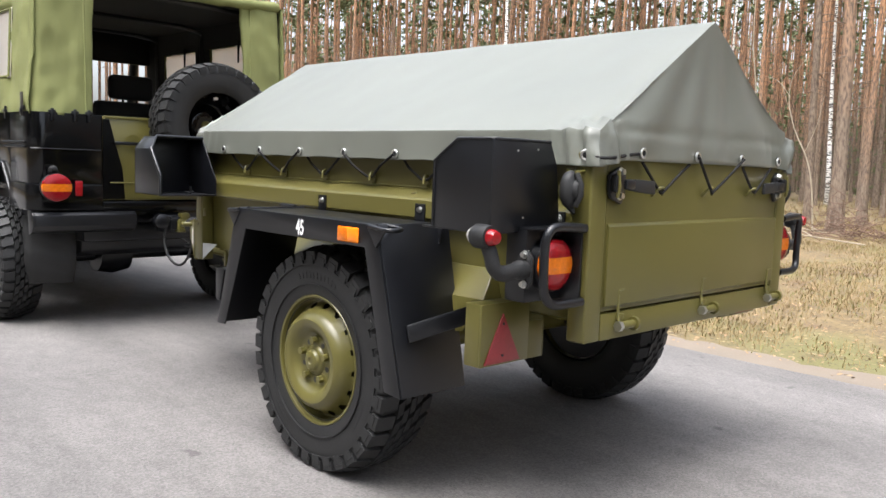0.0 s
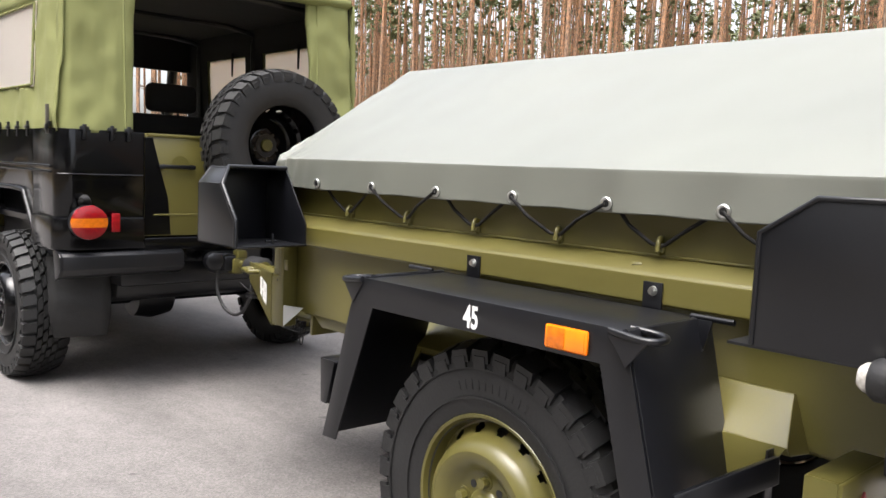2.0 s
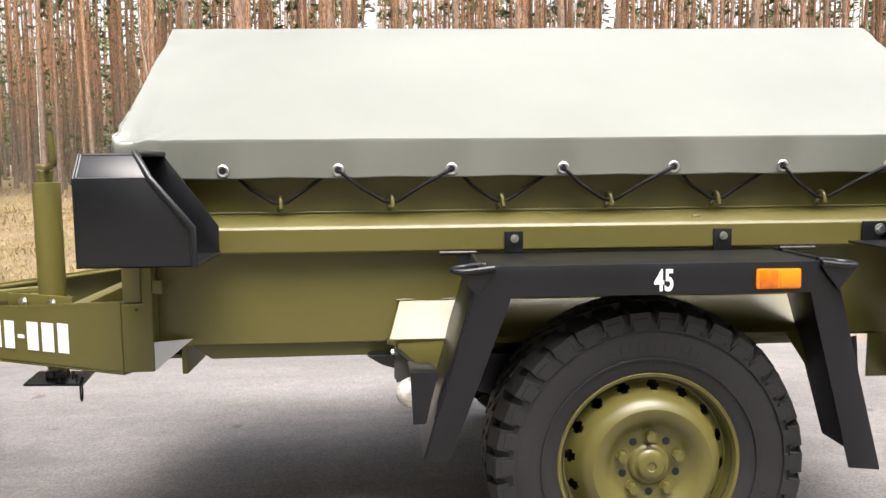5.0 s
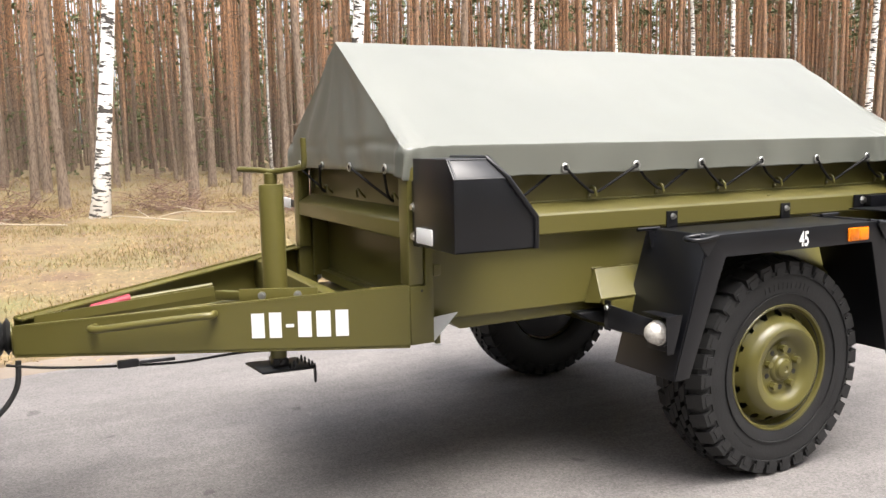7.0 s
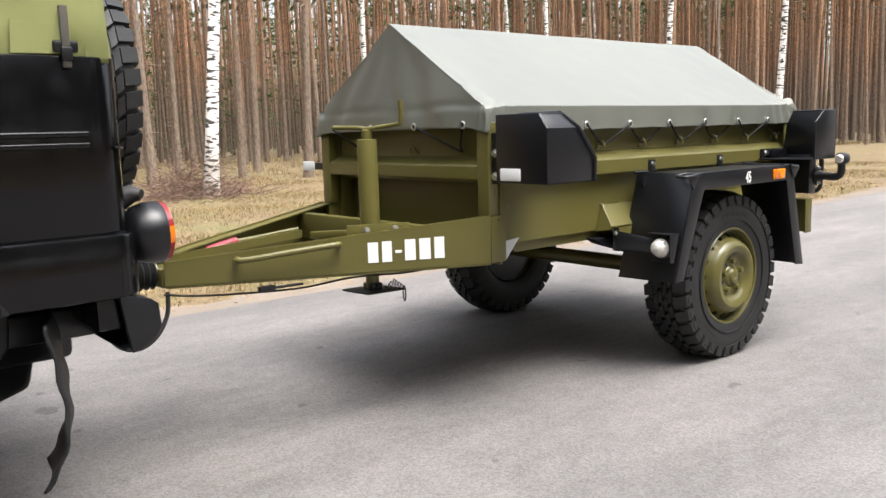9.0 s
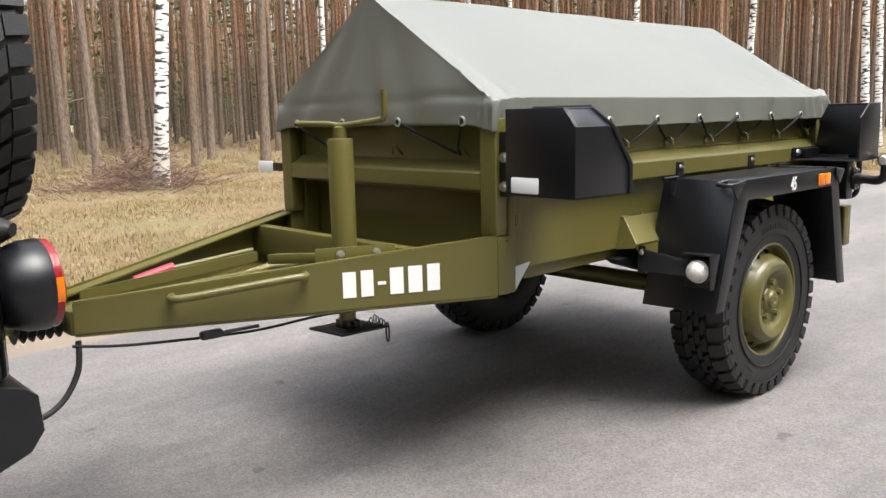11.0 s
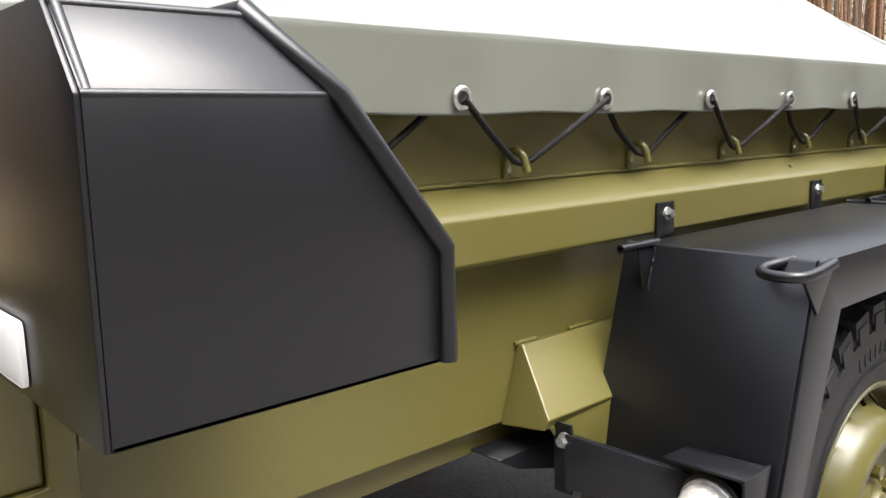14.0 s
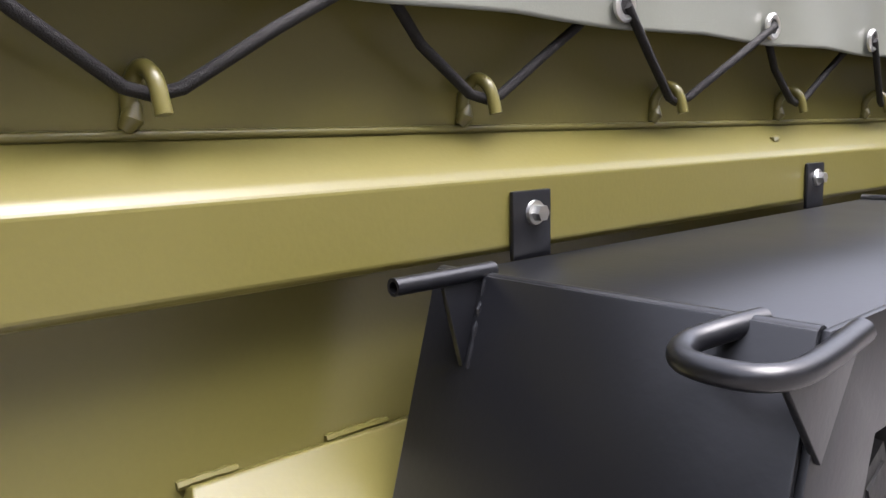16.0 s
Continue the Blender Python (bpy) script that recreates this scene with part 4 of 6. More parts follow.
# ---- rear lamps ----
def rear_lamp(s):
    had = set(trailer.children)
    P = lambda x, y, z: (s * x, y, z)
    yb = -0.955
    body = part("lamp_housing", box(*sorted((s * 0.573, s * 0.725)), -0.9, -0.83, 0.7, 0.895, 0.004), BLACK, trailer)
    part("lamp_roof", slab([P(0.725, -0.835, 0.9), P(0.566, -0.835, 0.9), P(0.566, -0.96, 0.9), P(0.725, -0.93, 0.9)], 0.005, 0.001), BLACK, body)
    part("side_plate", box(*sorted((s * 0.563, s * 0.571)), -0.962, -0.83, 0.69, 0.905, 0.002), BLACK, body)
    cage = smooth_path([P(0.566, yb - 0.012, 0.899), P(0.62, yb - 0.014, 0.903), P(0.69, yb - 0.013, 0.905), P(0.717, yb - 0.01, 0.888), P(0.724, yb - 0.006, 0.85), P(0.722, yb - 0.006, 0.76), P(0.715, yb - 0.01, 0.722), P(0.685, yb - 0.013, 0.702), P(0.62, yb - 0.014, 0.7), P(0.566, yb - 0.012, 0.7)], 5)
    part("guard_bar", rod(cage, 0.0125, 12), BLACK, body)
    c = (s * 0.638, 0, 0.8)
    part("lamp_rim", lathe([(0.074, -0.9), (0.074, -0.922), (0.07, -0.926)], 36, "y", c), BLACK, body)
    # lens in three bands
    def band(z0, z1):
        bm = lathe([(0.07, -0.922), (0.068, -0.934), (0.055, -0.944), (0.03, -0.949), (0.003, -0.95)], 48, "y", c)
        for z, n in ((z0, (0, 0, -1)), (z1, (0, 0, 1))):
            bmesh.ops.bisect_plane(bm, geom=bm.verts[:] + bm.edges[:] + bm.faces[:], plane_co=(0, 0, c[2] + z), plane_no=n, clear_outer=True)
        return bm
    part("stop_lens", band(0.022, 0.08), REDLENS, body)
    part("turn_lens", band(-0.022, 0.022), AMBER_DARK, body, "amber lens band")
    part("tail_lens", band(-0.08, -0.022), REDLENS, body)
    # side marker on a rubber arm
    arm = part("marker_arm", rod(smooth_path([P(0.726, -0.9, 0.79), P(0.77, -0.905, 0.79), P(0.82, -0.908, 0.786), P(0.85, -0.905, 0.8), P(0.858, -0.898, 0.835), P(0.862, -0.885, 0.868)], 5), [0.028] + [0.026] * 4 + [0.021] * 8 + [0.019] * 13, 14), RUBBER, body)
    part("arm_flange", prism([(-0.915, 0.74), (-0.93, 0.76), (-0.93, 0.822), (-0.915, 0.842), (-0.895, 0.842), (-0.88, 0.822), (-0.88, 0.76), (-0.895, 0.74)], "x", s * 0.725, s * 0.735, 0.003), RUBBER, arm)
    for z in (0.83, 0.752):
        part("bolt", hexbolt(P(0.735, -0.905, z), (s, 0, 0), 0.0075), STEEL, arm)
    part("marker_shell", lathe([(0.02, -0.905), (0.029, -0.905), (0.031, -0.89), (0.031, -0.86), (0.026, -0.852)], 24, "y", (s * 0.868, 0, 0.88)), RUBBER, arm)
    part("red_marker_lens", lathe([(0.022, -0.904), (0.021, -0.915), (0.016, -0.926), (0.003, -0.928)], 20, "y", (s * 0.868, 0, 0.88)), REDLENS, arm, "red lens")
    part("white_marker_lens", lathe([(0.023, -0.853), (0.022, -0.844), (0.016, -0.836), (0.003, -0.834)], 20, "y", (s * 0.868, 0, 0.88)), CLEAR, arm, "clear lens")
    # folded plate with the warning triangle
    plate = part("reflector_plate", box(*sorted((s * 0.565, s * 0.765)), -0.792, -0.784, 0.515, 0.69, 0.003), OLIVE, trailer)
    part("side_flange", box(*sorted((s * 0.757, s * 0.765)), -0.7845, -0.73, 0.515, 0.69, 0.003), OLIVE, plate)
    part("top_flange", box(*sorted((s * 0.565, s * 0.756)), -0.7845, -0.73, 0.683, 0.69, 0.002), OLIVE, plate)
    part("plate_bracket", merge(box(*sorted((s * 0.5, s * 0.566)), -0.79, -0.785, 0.515, 0.625, 0.002), box(*sorted((s * 0.495, s * 0.5)), -0.79, -0.72, 0.515, 0.635, 0.002)), OLIVE, plate)
    tri = [(s * 0.681, 0.662), (s * 0.752, 0.522), (s * 0.604, 0.522)]
    part("warning_triangle", prism(tri, "y", -0.7925, -0.797, 0.0015), REDPLATE, plate, "dull red reflective triangle")
    for z in (0.632, 0.543):
        part("screw", rod([P(0.681, -0.797, z), P(0.681, -0.7995, z)], 0.004, 10), BLACK, plate)
    # rubber cap on its bracket
    br = part("socket_bracket", merge(box(*sorted((s * 0.566, s * 0.572)), -0.93, -0.87, 0.955, 1.055, 0.002), rod([P(0.57, -0.935, 1.048), P(0.61, -0.93, 1.045)], 0.005, 6)), OLIVE, trailer)
    cap = lathe([(0.012, 0.0), (0.03, 0.001), (0.038, 0.008), (0.041, 0.018), (0.04, 0.027), (0.034, 0.035), (0.025, 0.039), (0.021, 0.042), (0.02, 0.05), (0.015, 0.056), (0.004, 0.058)], 28, "y", (0, 0, 0))
    for v in cap.verts:
        v.co = Vector((s * (0.612 + v.co.x * 0.85), -0.9 - v.co.y * 0.9, 0.998 + v.co.z * 1.25))
    lid = part("rubber_cap", cap, RUBBER, br)
    part("cap_rib", rod([P(0.612, -0.937, 0.955), P(0.612, -0.953, 0.985), P(0.612, -0.953, 1.012), P(0.612, -0.937, 1.042)], 0.008, 10), RUBBER, lid)
    part("cap_strap", rod(smooth_path([P(0.6, -0.9, 0.953), P(0.595, -0.915, 0.94), P(0.585, -0.91, 0.935), P(0.574, -0.9, 0.945)], 4), 0.006, 8), RUBBER, lid)
    for ob in set(trailer.children) - had:
        if ob.name.startswith("lamp_housing"):
            ob.location = (s * 0.018, 0.015, -0.003)
        elif ob.name.startswith("reflector_plate"):
            ob.location = (s * 0.018, 0.018, -0.012)
    settle(had, s)
    return body


rear_lamp(-1)
rear_lamp(1)


# ---- tarpaulin ----
def tarpaulin():
    W, YF, YR, ZE, ZR, ZH = 0.592, 1.288, -0.975, 1.159, 1.524, 1.06
    xs = sorted({round(s * v, 4) for s in (-1, 1) for v in list(np.linspace(0, W - 0.05, 20)) + list(np.linspace(W - 0.04, W, 4))})
    ys = list(np.linspace(YR, YF, 118))
    roof = lambda x: ZE + (W - abs(x)) * (ZR - ZE) / W 
    lean = lambda x, z, e: e * 0.016 * max(0, (z - ZE) / (ZR - ZE))
    hem_side = lambda y: ZH + 0.003 * (1 - abs(math.cos(math.pi * (y - EYELETS[0]) / 0.2865))) ** 1
    verts, faces, index = [], [], {}

    def v(x, y, z):
        key = (round(x, 4), round(y, 4), round(z, 4))
        if key not in index:
            index[key] = len(verts)
            verts.append(Vector((x, y, z)))
        return index[key]
    def grid(g):
        for a, b in zip(g, g[1:]):
            for i in range(len(a) - 1):
                f = [a[i], a[i + 1], b[i + 1], b[i]]
                if len(set(f)) > 2:
                    faces.append(list(dict.fromkeys(f)))
    def yy(x, y):
        if y == ys[0]:
            return y + lean(x, roof(x), 1)
        if y == ys[-1]:
            return y - lean(x, roof(x), 1)
        return y
    grid([[v(x, yy(x, y), roof(x)) for x in xs] for y in ys])
    for x in (-W, W):
        grid([[v(x, y, ZE + (hem_side(y) - ZE) * k / 24) for k in range(25)] for y in ys])
    for y in (ys[0], ys[-1]):
        cols = []
        for x in xs:
            zt, zb = roof(x), (1.08 if abs(x) < W - 0.08 else hem_side(y) + 0.018 * (W - abs(x)) / 0.08)
            cols.append([v(x, y - (1 if y > 0 else -1) * lean(x, zt + (zb - zt) * k / 24, 1), zt + (zb - zt) * k / 24) for k in range(25)])
        grid(cols)
    me = bpy.data.meshes.new("tmp")
    me.from_pydata([tuple(c) for c in verts], [], faces)
    bm = bmesh.new()
    bm.from_mesh(me)
    bpy.data.meshes.remove(me)
    bmesh.ops.remove_doubles(bm, verts=bm.verts[:], dist=0.0015)
    bmesh.ops.recalc_face_normals(bm, faces=bm.faces[:])
    bm.normal_update()
    for e in bm.edges:
        if len(e.link_faces) == 2 and e.calc_face_angle() > 0.7:
            e.smooth = False
    for f in bm.faces:
        f.smooth = True
    for c in bm.verts:
        p = c.co.copy()
        n = c.normal
        amp = 0.004 * noise.noise(p * 3.0) + 0.002 * noise.noise(p * 9)
        up = (p.z - ZE) / (ZR - ZE)
        if up > 0.02:
            amp -= 0.012 * math.sin(math.pi * min(1, up)) * (0.7 + 0.3 * math.cos(math.pi * (p.y - 0.17) / 0.76))
        if p.z < ZE and abs(p.x) > W - 0.03:
            for gy in EYELETS:
                amp -= 0.005 * math.exp(-((p.y - gy) / 0.035) ** 2) * min(1, (ZE - p.z) / 0.07)
            amp += 0.003 * math.sin(p.y * 21 + 2 * noise.noise(p * 4)) * (ZE - p.z) / 0.1
        for ex, ey in ((-W, YR), (W, YR), (-W, YF), (W, YF)):
            dd = math.hypot(p.x - ex, p.y - ey)
            k = math.exp(-(dd / 0.14) ** 2) * max(0, 1 - abs(p.z - 1.13) / 0.17)
            if ey < 0 and ex < 0 and p.z < ZE + 0.03:
                amp += 0.022 * math.exp(-(dd / 0.09) ** 2)
            amp += (0.024 if ey < 0 else 0.012) * k * math.sin(95 * (abs(p.x - ex) - abs(p.y - ey)) + 26 * p.z)
        if min(abs(p.y - YR), abs(p.y - YF)) < 0.06:
            fan = math.atan2(p.x, ZR + 0.12 - p.z)
            if p.z > ZH + 0.02:
                amp -= 0.006 * math.exp(-((p.z - ZE - 0.005 - 0.01 * noise.noise(p * 6)) / 0.012) ** 2) - 0.004 * noise.noise(p * 13) * max(0, 1 - abs(p.z - ZE) / 0.12)
            amp += 0.006 * math.sin(fan * 17 + 3 * noise.noise(p * 2.5)) * max(0, 1 - up * 0.8)
        c.co = p + n * amp
    for _ in range(1):
        bmesh.ops.smooth_vert(bm, verts=bm.verts[:], factor=0.3, use_axis_x=True, use_axis_y=True, use_axis_z=True)
    skin = [c.co.copy() for c in bm.verts]
    cover = tagged(part("tarpaulin_cover", bm, TARP, smooth=0), "grey-green ridged tarpaulin laced over the trailer", "tarpaulin")
    sol = cover.modifiers.new("thickness", "SOLIDIFY")
    sol.thickness, sol.offset = 0.003, -1
    def lift(at, s, axis, more):
        """The point moved out on to the cloth."""
        near = [c[axis] * s for c in skin if abs(c[1 - axis] - at[1 - axis]) < 0.03 and abs(c.z - at[2]) < 0.035 and c[axis] * s > 0.5]
        p = list(at)
        p[axis] = s * (max(near) + more)
        return tuple(p)

    def eyelet(at, q):
        bm = lathe([(0.0085, 0.001), (0.009, 0.004), (0.013, 0.005), (0.0155, 0.003), (0.0155, 0.0)], 20, "z")
        bmesh.ops.transform(bm, matrix=Matrix.Translation(at) @ Vector(q).to_track_quat("Z", "Y").to_matrix().to_4x4(), verts=bm.verts[:])
        part("eyelet", bm, STEEL, cover, "zinc eyelet")
        # solid dark disc that paints the shade inside the eyelet
        hole = lathe([(0.0085, 0.0), (0.0085, 0.0035), (0.001, 0.0035)], 14, "z")
        bmesh.ops.transform(hole, matrix=Matrix.Translation(at) @ Vector(q).to_track_quat("Z", "Y").to_matrix().to_4x4(), verts=hole.verts[:])
        part("eyelet_hole_shade", hole, ROPE, cover)
    zg = 1.081
    for s in (-1, 1):
        xe = s * (W - 0.001)
        for y in EYELETS:
            eyelet(lift((xe, y, zg), s, 0, 0.0005), (s, 0, 0))
        for i, y in enumerate(HOOKS):
            before, after = EYELETS[i], (EYELETS[i] - 0.2865)
            hk = (s * 0.564, y - 0.006, 0.996)
            if i % 2:
                pts = [lift((xe, before, zg), s, 0, 0.005), (s * 0.586, y + 0.075, 1.038), (s * 0.569, y + 0.014, 1.0), hk, (s * 0.569, y - 0.022, 1.0), (s * 0.586, y - 0.08, 1.038), lift((xe, after, zg), s, 0, 0.005)]
            else:
                pts = [(s * 0.576, before - 0.01, zg + 0.004), (s * 0.57, y + 0.07, 1.036), (s * 0.565, y + 0.014, 1.0), hk, (s * 0.565, y - 0.022, 1.0), (s * 0.57, y - 0.075, 1.036), (s * 0.576, after + 0.01, zg + 0.004)]
            if i == 6:
                pts = pts[:-1] + [(s * 0.579, after + 0.05, zg - 0.01)]
            part("lacing_rope", rod(pts, 0.0045, 12), ROPE, cover, "black elastic rope")
    # rear lacing
    yr, zr = YR - 0.004, 1.103
    for x in (-0.405, -0.088, 0.207, 0.474):
        eyelet(lift((x, yr, zr), -1, 1, 0.0005), (0, -1, 0))
    eyelet((-W - 0.02, -0.945, zr - 0.012), (-0.9, -0.4, 0))
    for pts in ([(-W - 0.024, -0.948, zr - 0.014), (-W - 0.006, -0.992, zr - 0.018), (-0.565, yr - 0.022, zr - 0.016), (-0.48, yr - 0.006, zr - 0.008), (-0.405, yr - 0.004, zr)],
                [(-0.385, yr + 0.004, 1.078), (-0.3, yr - 0.002, 1.0), (-0.282, yr - 0.006, 0.997), (-0.2, yr, 1.04), (-0.125, yr + 0.006, 1.078)],
                [(-0.088, yr - 0.004, zr), (-0.008, yr - 0.008, 1.002), (0.008, yr - 0.008, 0.997), (0.1, yr - 0.008, 1.045), (0.207, yr - 0.004, zr)],
                [(0.22, yr + 0.006, 1.078), (0.285, yr, 1.004), (0.303, yr - 0.006, 0.998), (0.37, yr, 1.04), (0.43, yr + 0.006, 1.078)]):
        part("lacing_rope", rod(smooth_path(pts, 3), 0.0045, 12), ROPE, cover, "black elastic rope")
    yf, zf = YF + 0.004, 1.093
    for x in (-0.471, -0.173, 0.149, 0.444):
        eyelet(lift((x, yf, zf), 1, 1, 0.0005), (0, 1, 0))
    for pts in ([(-0.471, yf + 0.003, zf), (-0.42, 1.262, 1.01), (-0.396, 1.238, 0.992), (-0.29, 1.268, 1.04), (-0.173, yf + 0.003, zf)],
                [(0.149, yf + 0.003, zf), (0.25, 1.262, 1.01), (0.276, 1.238, 0.992), (0.35, 1.268, 1.04), (0.444, yf + 0.003, zf)]):
        part("lacing_rope", rod(smooth_path(pts, 3), 0.0045, 12), ROPE, cover, "black elastic rope")
    cover.location.x = 0.024
    return cover


tarpaulin()


# ---- off-road vehicle in front of the trailer ----
def pane_material(name, col, through):
    m = bpy.data.materials.new(name)
    m.use_nodes = True
    n, l = m.node_tree.nodes, m.node_tree.links
    b = n["Principled BSDF"]
    no = n.new("ShaderNodeTexNoise")
    no.inputs["Scale"].default_value = 9
    ra = n.new("ShaderNodeMapRange")
    ra.inputs["To Min"].default_value, ra.inputs["To Max"].default_value = 0.25, 0.5
    l.new(no.outputs["Fac"], ra.inputs["Value"])
    l.new(ra.outputs[0], b.inputs["Roughness"])
    b.inputs["Base Color"].default_value = (*col, 1)
    tr = n.new("ShaderNodeBsdfTranslucent")
    tr.inputs["Color"].default_value = (*col, 1)
    mx = n.new("ShaderNodeMixShader")
    mx.inputs[0].default_value = through
    l.new(b.outputs[0], mx.inputs[1])
    l.new(tr.outputs[0], mx.inputs[2])
    l.new(mx.outputs[0], n["Material Output"].inputs["Surface"])
    return m


FOIL = pane_material("cloudy_window_foil", (0.95, 0.91, 0.86), 0.72)
jeep = tagged(empty("off_road_vehicle", (0, 2.68, 0)), "olive, brown and black off-road vehicle with canvas top and spare wheel", "vehicle")
jeep.scale.x = 1.055


def jp(name, bm, material, parent=None, label="", smooth=35):
    """A part drawn in the place's own measures, hung under the vehicle."""
    ob = part(name, bm, material, parent or jeep, label, smooth)
    if parent is None:
        ob.location = (0, -2.68, 0)
    return ob


def corner(s, grow):
    """Plan of a rear quarter, from the flank round the corner to the rear opening."""
    r, xo, yo = 0.075, 0.8 + grow, 2.68 - grow
    arc = [(s * (xo - r + r * math.cos(a)), yo + r - r * math.sin(a)) for a in [k * math.pi / 16 for k in range(9)]]
    ins = [(s * (xo - 0.03), yo + 0.12), (s * (xo - 0.045), yo + 0.045), (s * (xo - 0.12), yo + 0.03), (s * 0.42, yo + 0.03)]
    return [(s * xo, 3.04)] + arc + [(s * 0.42, yo)] + ins[::-1] + [(s * (xo - 0.03), 3.04)]


for s in (-1, 1):
    q = jp("quarter_panel", prism(corner(s, 0.0), "z", 0.85, 1.262, 0.004), JBLACK)
    part("pressed_seam", rod([(s * (0.8035 - 0.075 * (1 - math.cos(k * math.pi / 16))), 2.7525 - 0.075 * math.sin(k * math.pi / 16), 1.055) for k in range(3, 9)] + [(s * 0.43, 2.6785, 1.055)], 0.004, 6), JBLACK, q)
    for x, z in ((0.66, 1.19), (0.56, 1.185), (0.56, 1.1), (0.68, 1.12)):
        part("rivet", rod([(s * x, 2.6805, z), (s * x, 2.677, z)], [0.005, 0.003], 8), JBLACK, q)
    jp("lower_quarter", prism(corner(s, 0.014), "z", 0.7, 0.856, 0.012), JBLACK)
    flank = [(3.042, 0.76), (3.05, 0.79), (3.17, 0.93), (3.23, 0.955), (3.64, 0.955), (3.69, 0.93), (3.89, 0.7), (3.91, 0.6), (5.15, 0.6), (5.15, 1.262), (3.042, 1.262)]
    jp("flank", prism(flank, "x", s * 0.77, s * 0.8, 0.004), JBLACK, None, "glossy black painted flank")
    arch = smooth_path([(s * 0.803, 2.98, 0.7), (s * 0.803, 3.0, 0.74), (s * 0.803, 3.15, 0.92), (s * 0.803, 3.23, 0.962), (s * 0.803, 3.64, 0.962), (s * 0.803, 3.72, 0.92), (s * 0.803, 3.92, 0.66)], 4)
    jp("arch_lip", rod(arch, 0.012, 12), BLACK)
    for z in (1.056, 1.081):
        jp("rub_strip", box(*sorted((s * 0.799, s * 0.811)), 2.768, 5.1, z, z + 0.014, 0.0055, 3), JBLACK)
    jp("wheel_housing", prism([(2.95, 0.66), (2.955, 0.6), (3.0, 0.55), (3.08, 0.5), (3.2, 0.47), (3.35, 0.6), (3.7, 0.62), (3.95, 0.66), (3.95, 0.98), (3.0, 0.98)], "x", s * 0.35, s * 0.7, 0.01), BLACK)
    flap = smooth_path([(2.86, 0.66), (2.848, 0.57), (2.838, 0.48), (2.838, 0.39), (2.86, 0.31), (2.892, 0.255)], 4)
    bm = bmesh.new()
    rows = []
    for i, p in enumerate(flap):
        w0, w1 = 0.53, 0.785 - 0.1 * max(0, i / 20 - 0.6)
        rows.append([bm.verts.new((s * (w0 + (w1 - w0) * k / 6), p.x - 0.012 * math.sin(math.pi * k / 6) * i / 20 - (0.5 - k / 6) * (0.085 - 0.02 * i / 20) + 0.004 * math.sin(i * 1.3 + k), p.y)) for k in range(7)])
    for a, b in zip(rows, rows[1:]):
        for k in range(6):
            bm.faces.new((a[k], a[k + 1], b[k + 1], b[k]))
    mf = jp("mudflap", bm, RUBBER, None, "black rubber mudflap, bent")
    so = mf.modifiers.new("thickness", "SOLIDIFY")
    so.thickness = 0.008
    bump = [(2.755, 0.71), (2.66, 0.69), (2.642, 0.676), (2.638, 0.615), (2.662, 0.586), (2.725, 0.566), (2.729, 0.573), (2.668, 0.593), (2.647, 0.618), (2.65, 0.671), (2.75, 0.702)]
    bp = jp("bumper", prism(bump, "x", s * 0.24, s * 0.8, 0.003), BLACK)
    part("bumper_end", prism([(2.735, 0.71), (2.66, 0.69), (2.641, 0.676), (2.637, 0.615), (2.66, 0.583), (2.712, 0.562)], "x", s * 0.79, s * 0.806, 0.003), BLACK, bp)
    part("bumper_horn", box(*sorted((s * 0.5, s * 0.58)), 2.7, 3.1, 0.57, 0.65, 0.01), BLACK, bp)
    # round tail lamp in its bowl
    c = (s * 0.7, 0, 0.838)
    lamp = jp("tail_lamp", lathe([(0.02, 2.68), (0.045, 2.674), (0.068, 2.652), (0.078, 2.62), (0.08, 2.592), (0.077, 2.586), (0.072, 2.586)], 32, "y", c), BLACK)
    def band(z0, z1):
        bm = lathe([(0.078, 2.59), (0.077, 2.576), (0.06, 2.568), (0.03, 2.564), (0.003, 2.564)], 40, "y", c)
        for z, n in ((z0, (0, 0, -1)), (z1, (0, 0, 1))):
            bmesh.ops.bisect_plane(bm, geom=bm.verts[:] + bm.edges[:] + bm.faces[:], plane_co=(0, 0, c[2] + z), plane_no=n, clear_outer=True)
        return bm
    part("stop_lens", band(0.02, 0.09), REDLENS, lamp)
    part("turn_lens", band(-0.022, 0.02), AMBER_DARK, lamp, "amber lens band")
    part("tail_lens", band(-0.09, -0.022), REDLENS, lamp)
    part("rubber_plug", merge(rod([(s * 0.69, 2.675, 0.925), (s * 0.7, 2.645, 0.94), (s * 0.718, 2.63, 0.938)], [0.028, 0.023, 0.012], 14)), RUBBER, lamp)
    jp("red_reflector", box(*sorted((s * 0.54, s * 0.578)), 2.652, 2.6655, 0.785, 0.875, 0.004), REDLENS, None, "red rectangular reflector")
    wheel("wheel", jeep, s * 0.735, 3.42 - 2.68, 0.352, s, JBLACK)
    wheel("wheel", jeep, s * 0.735, 5.93 - 2.68, 0.352, s, JBLACK)

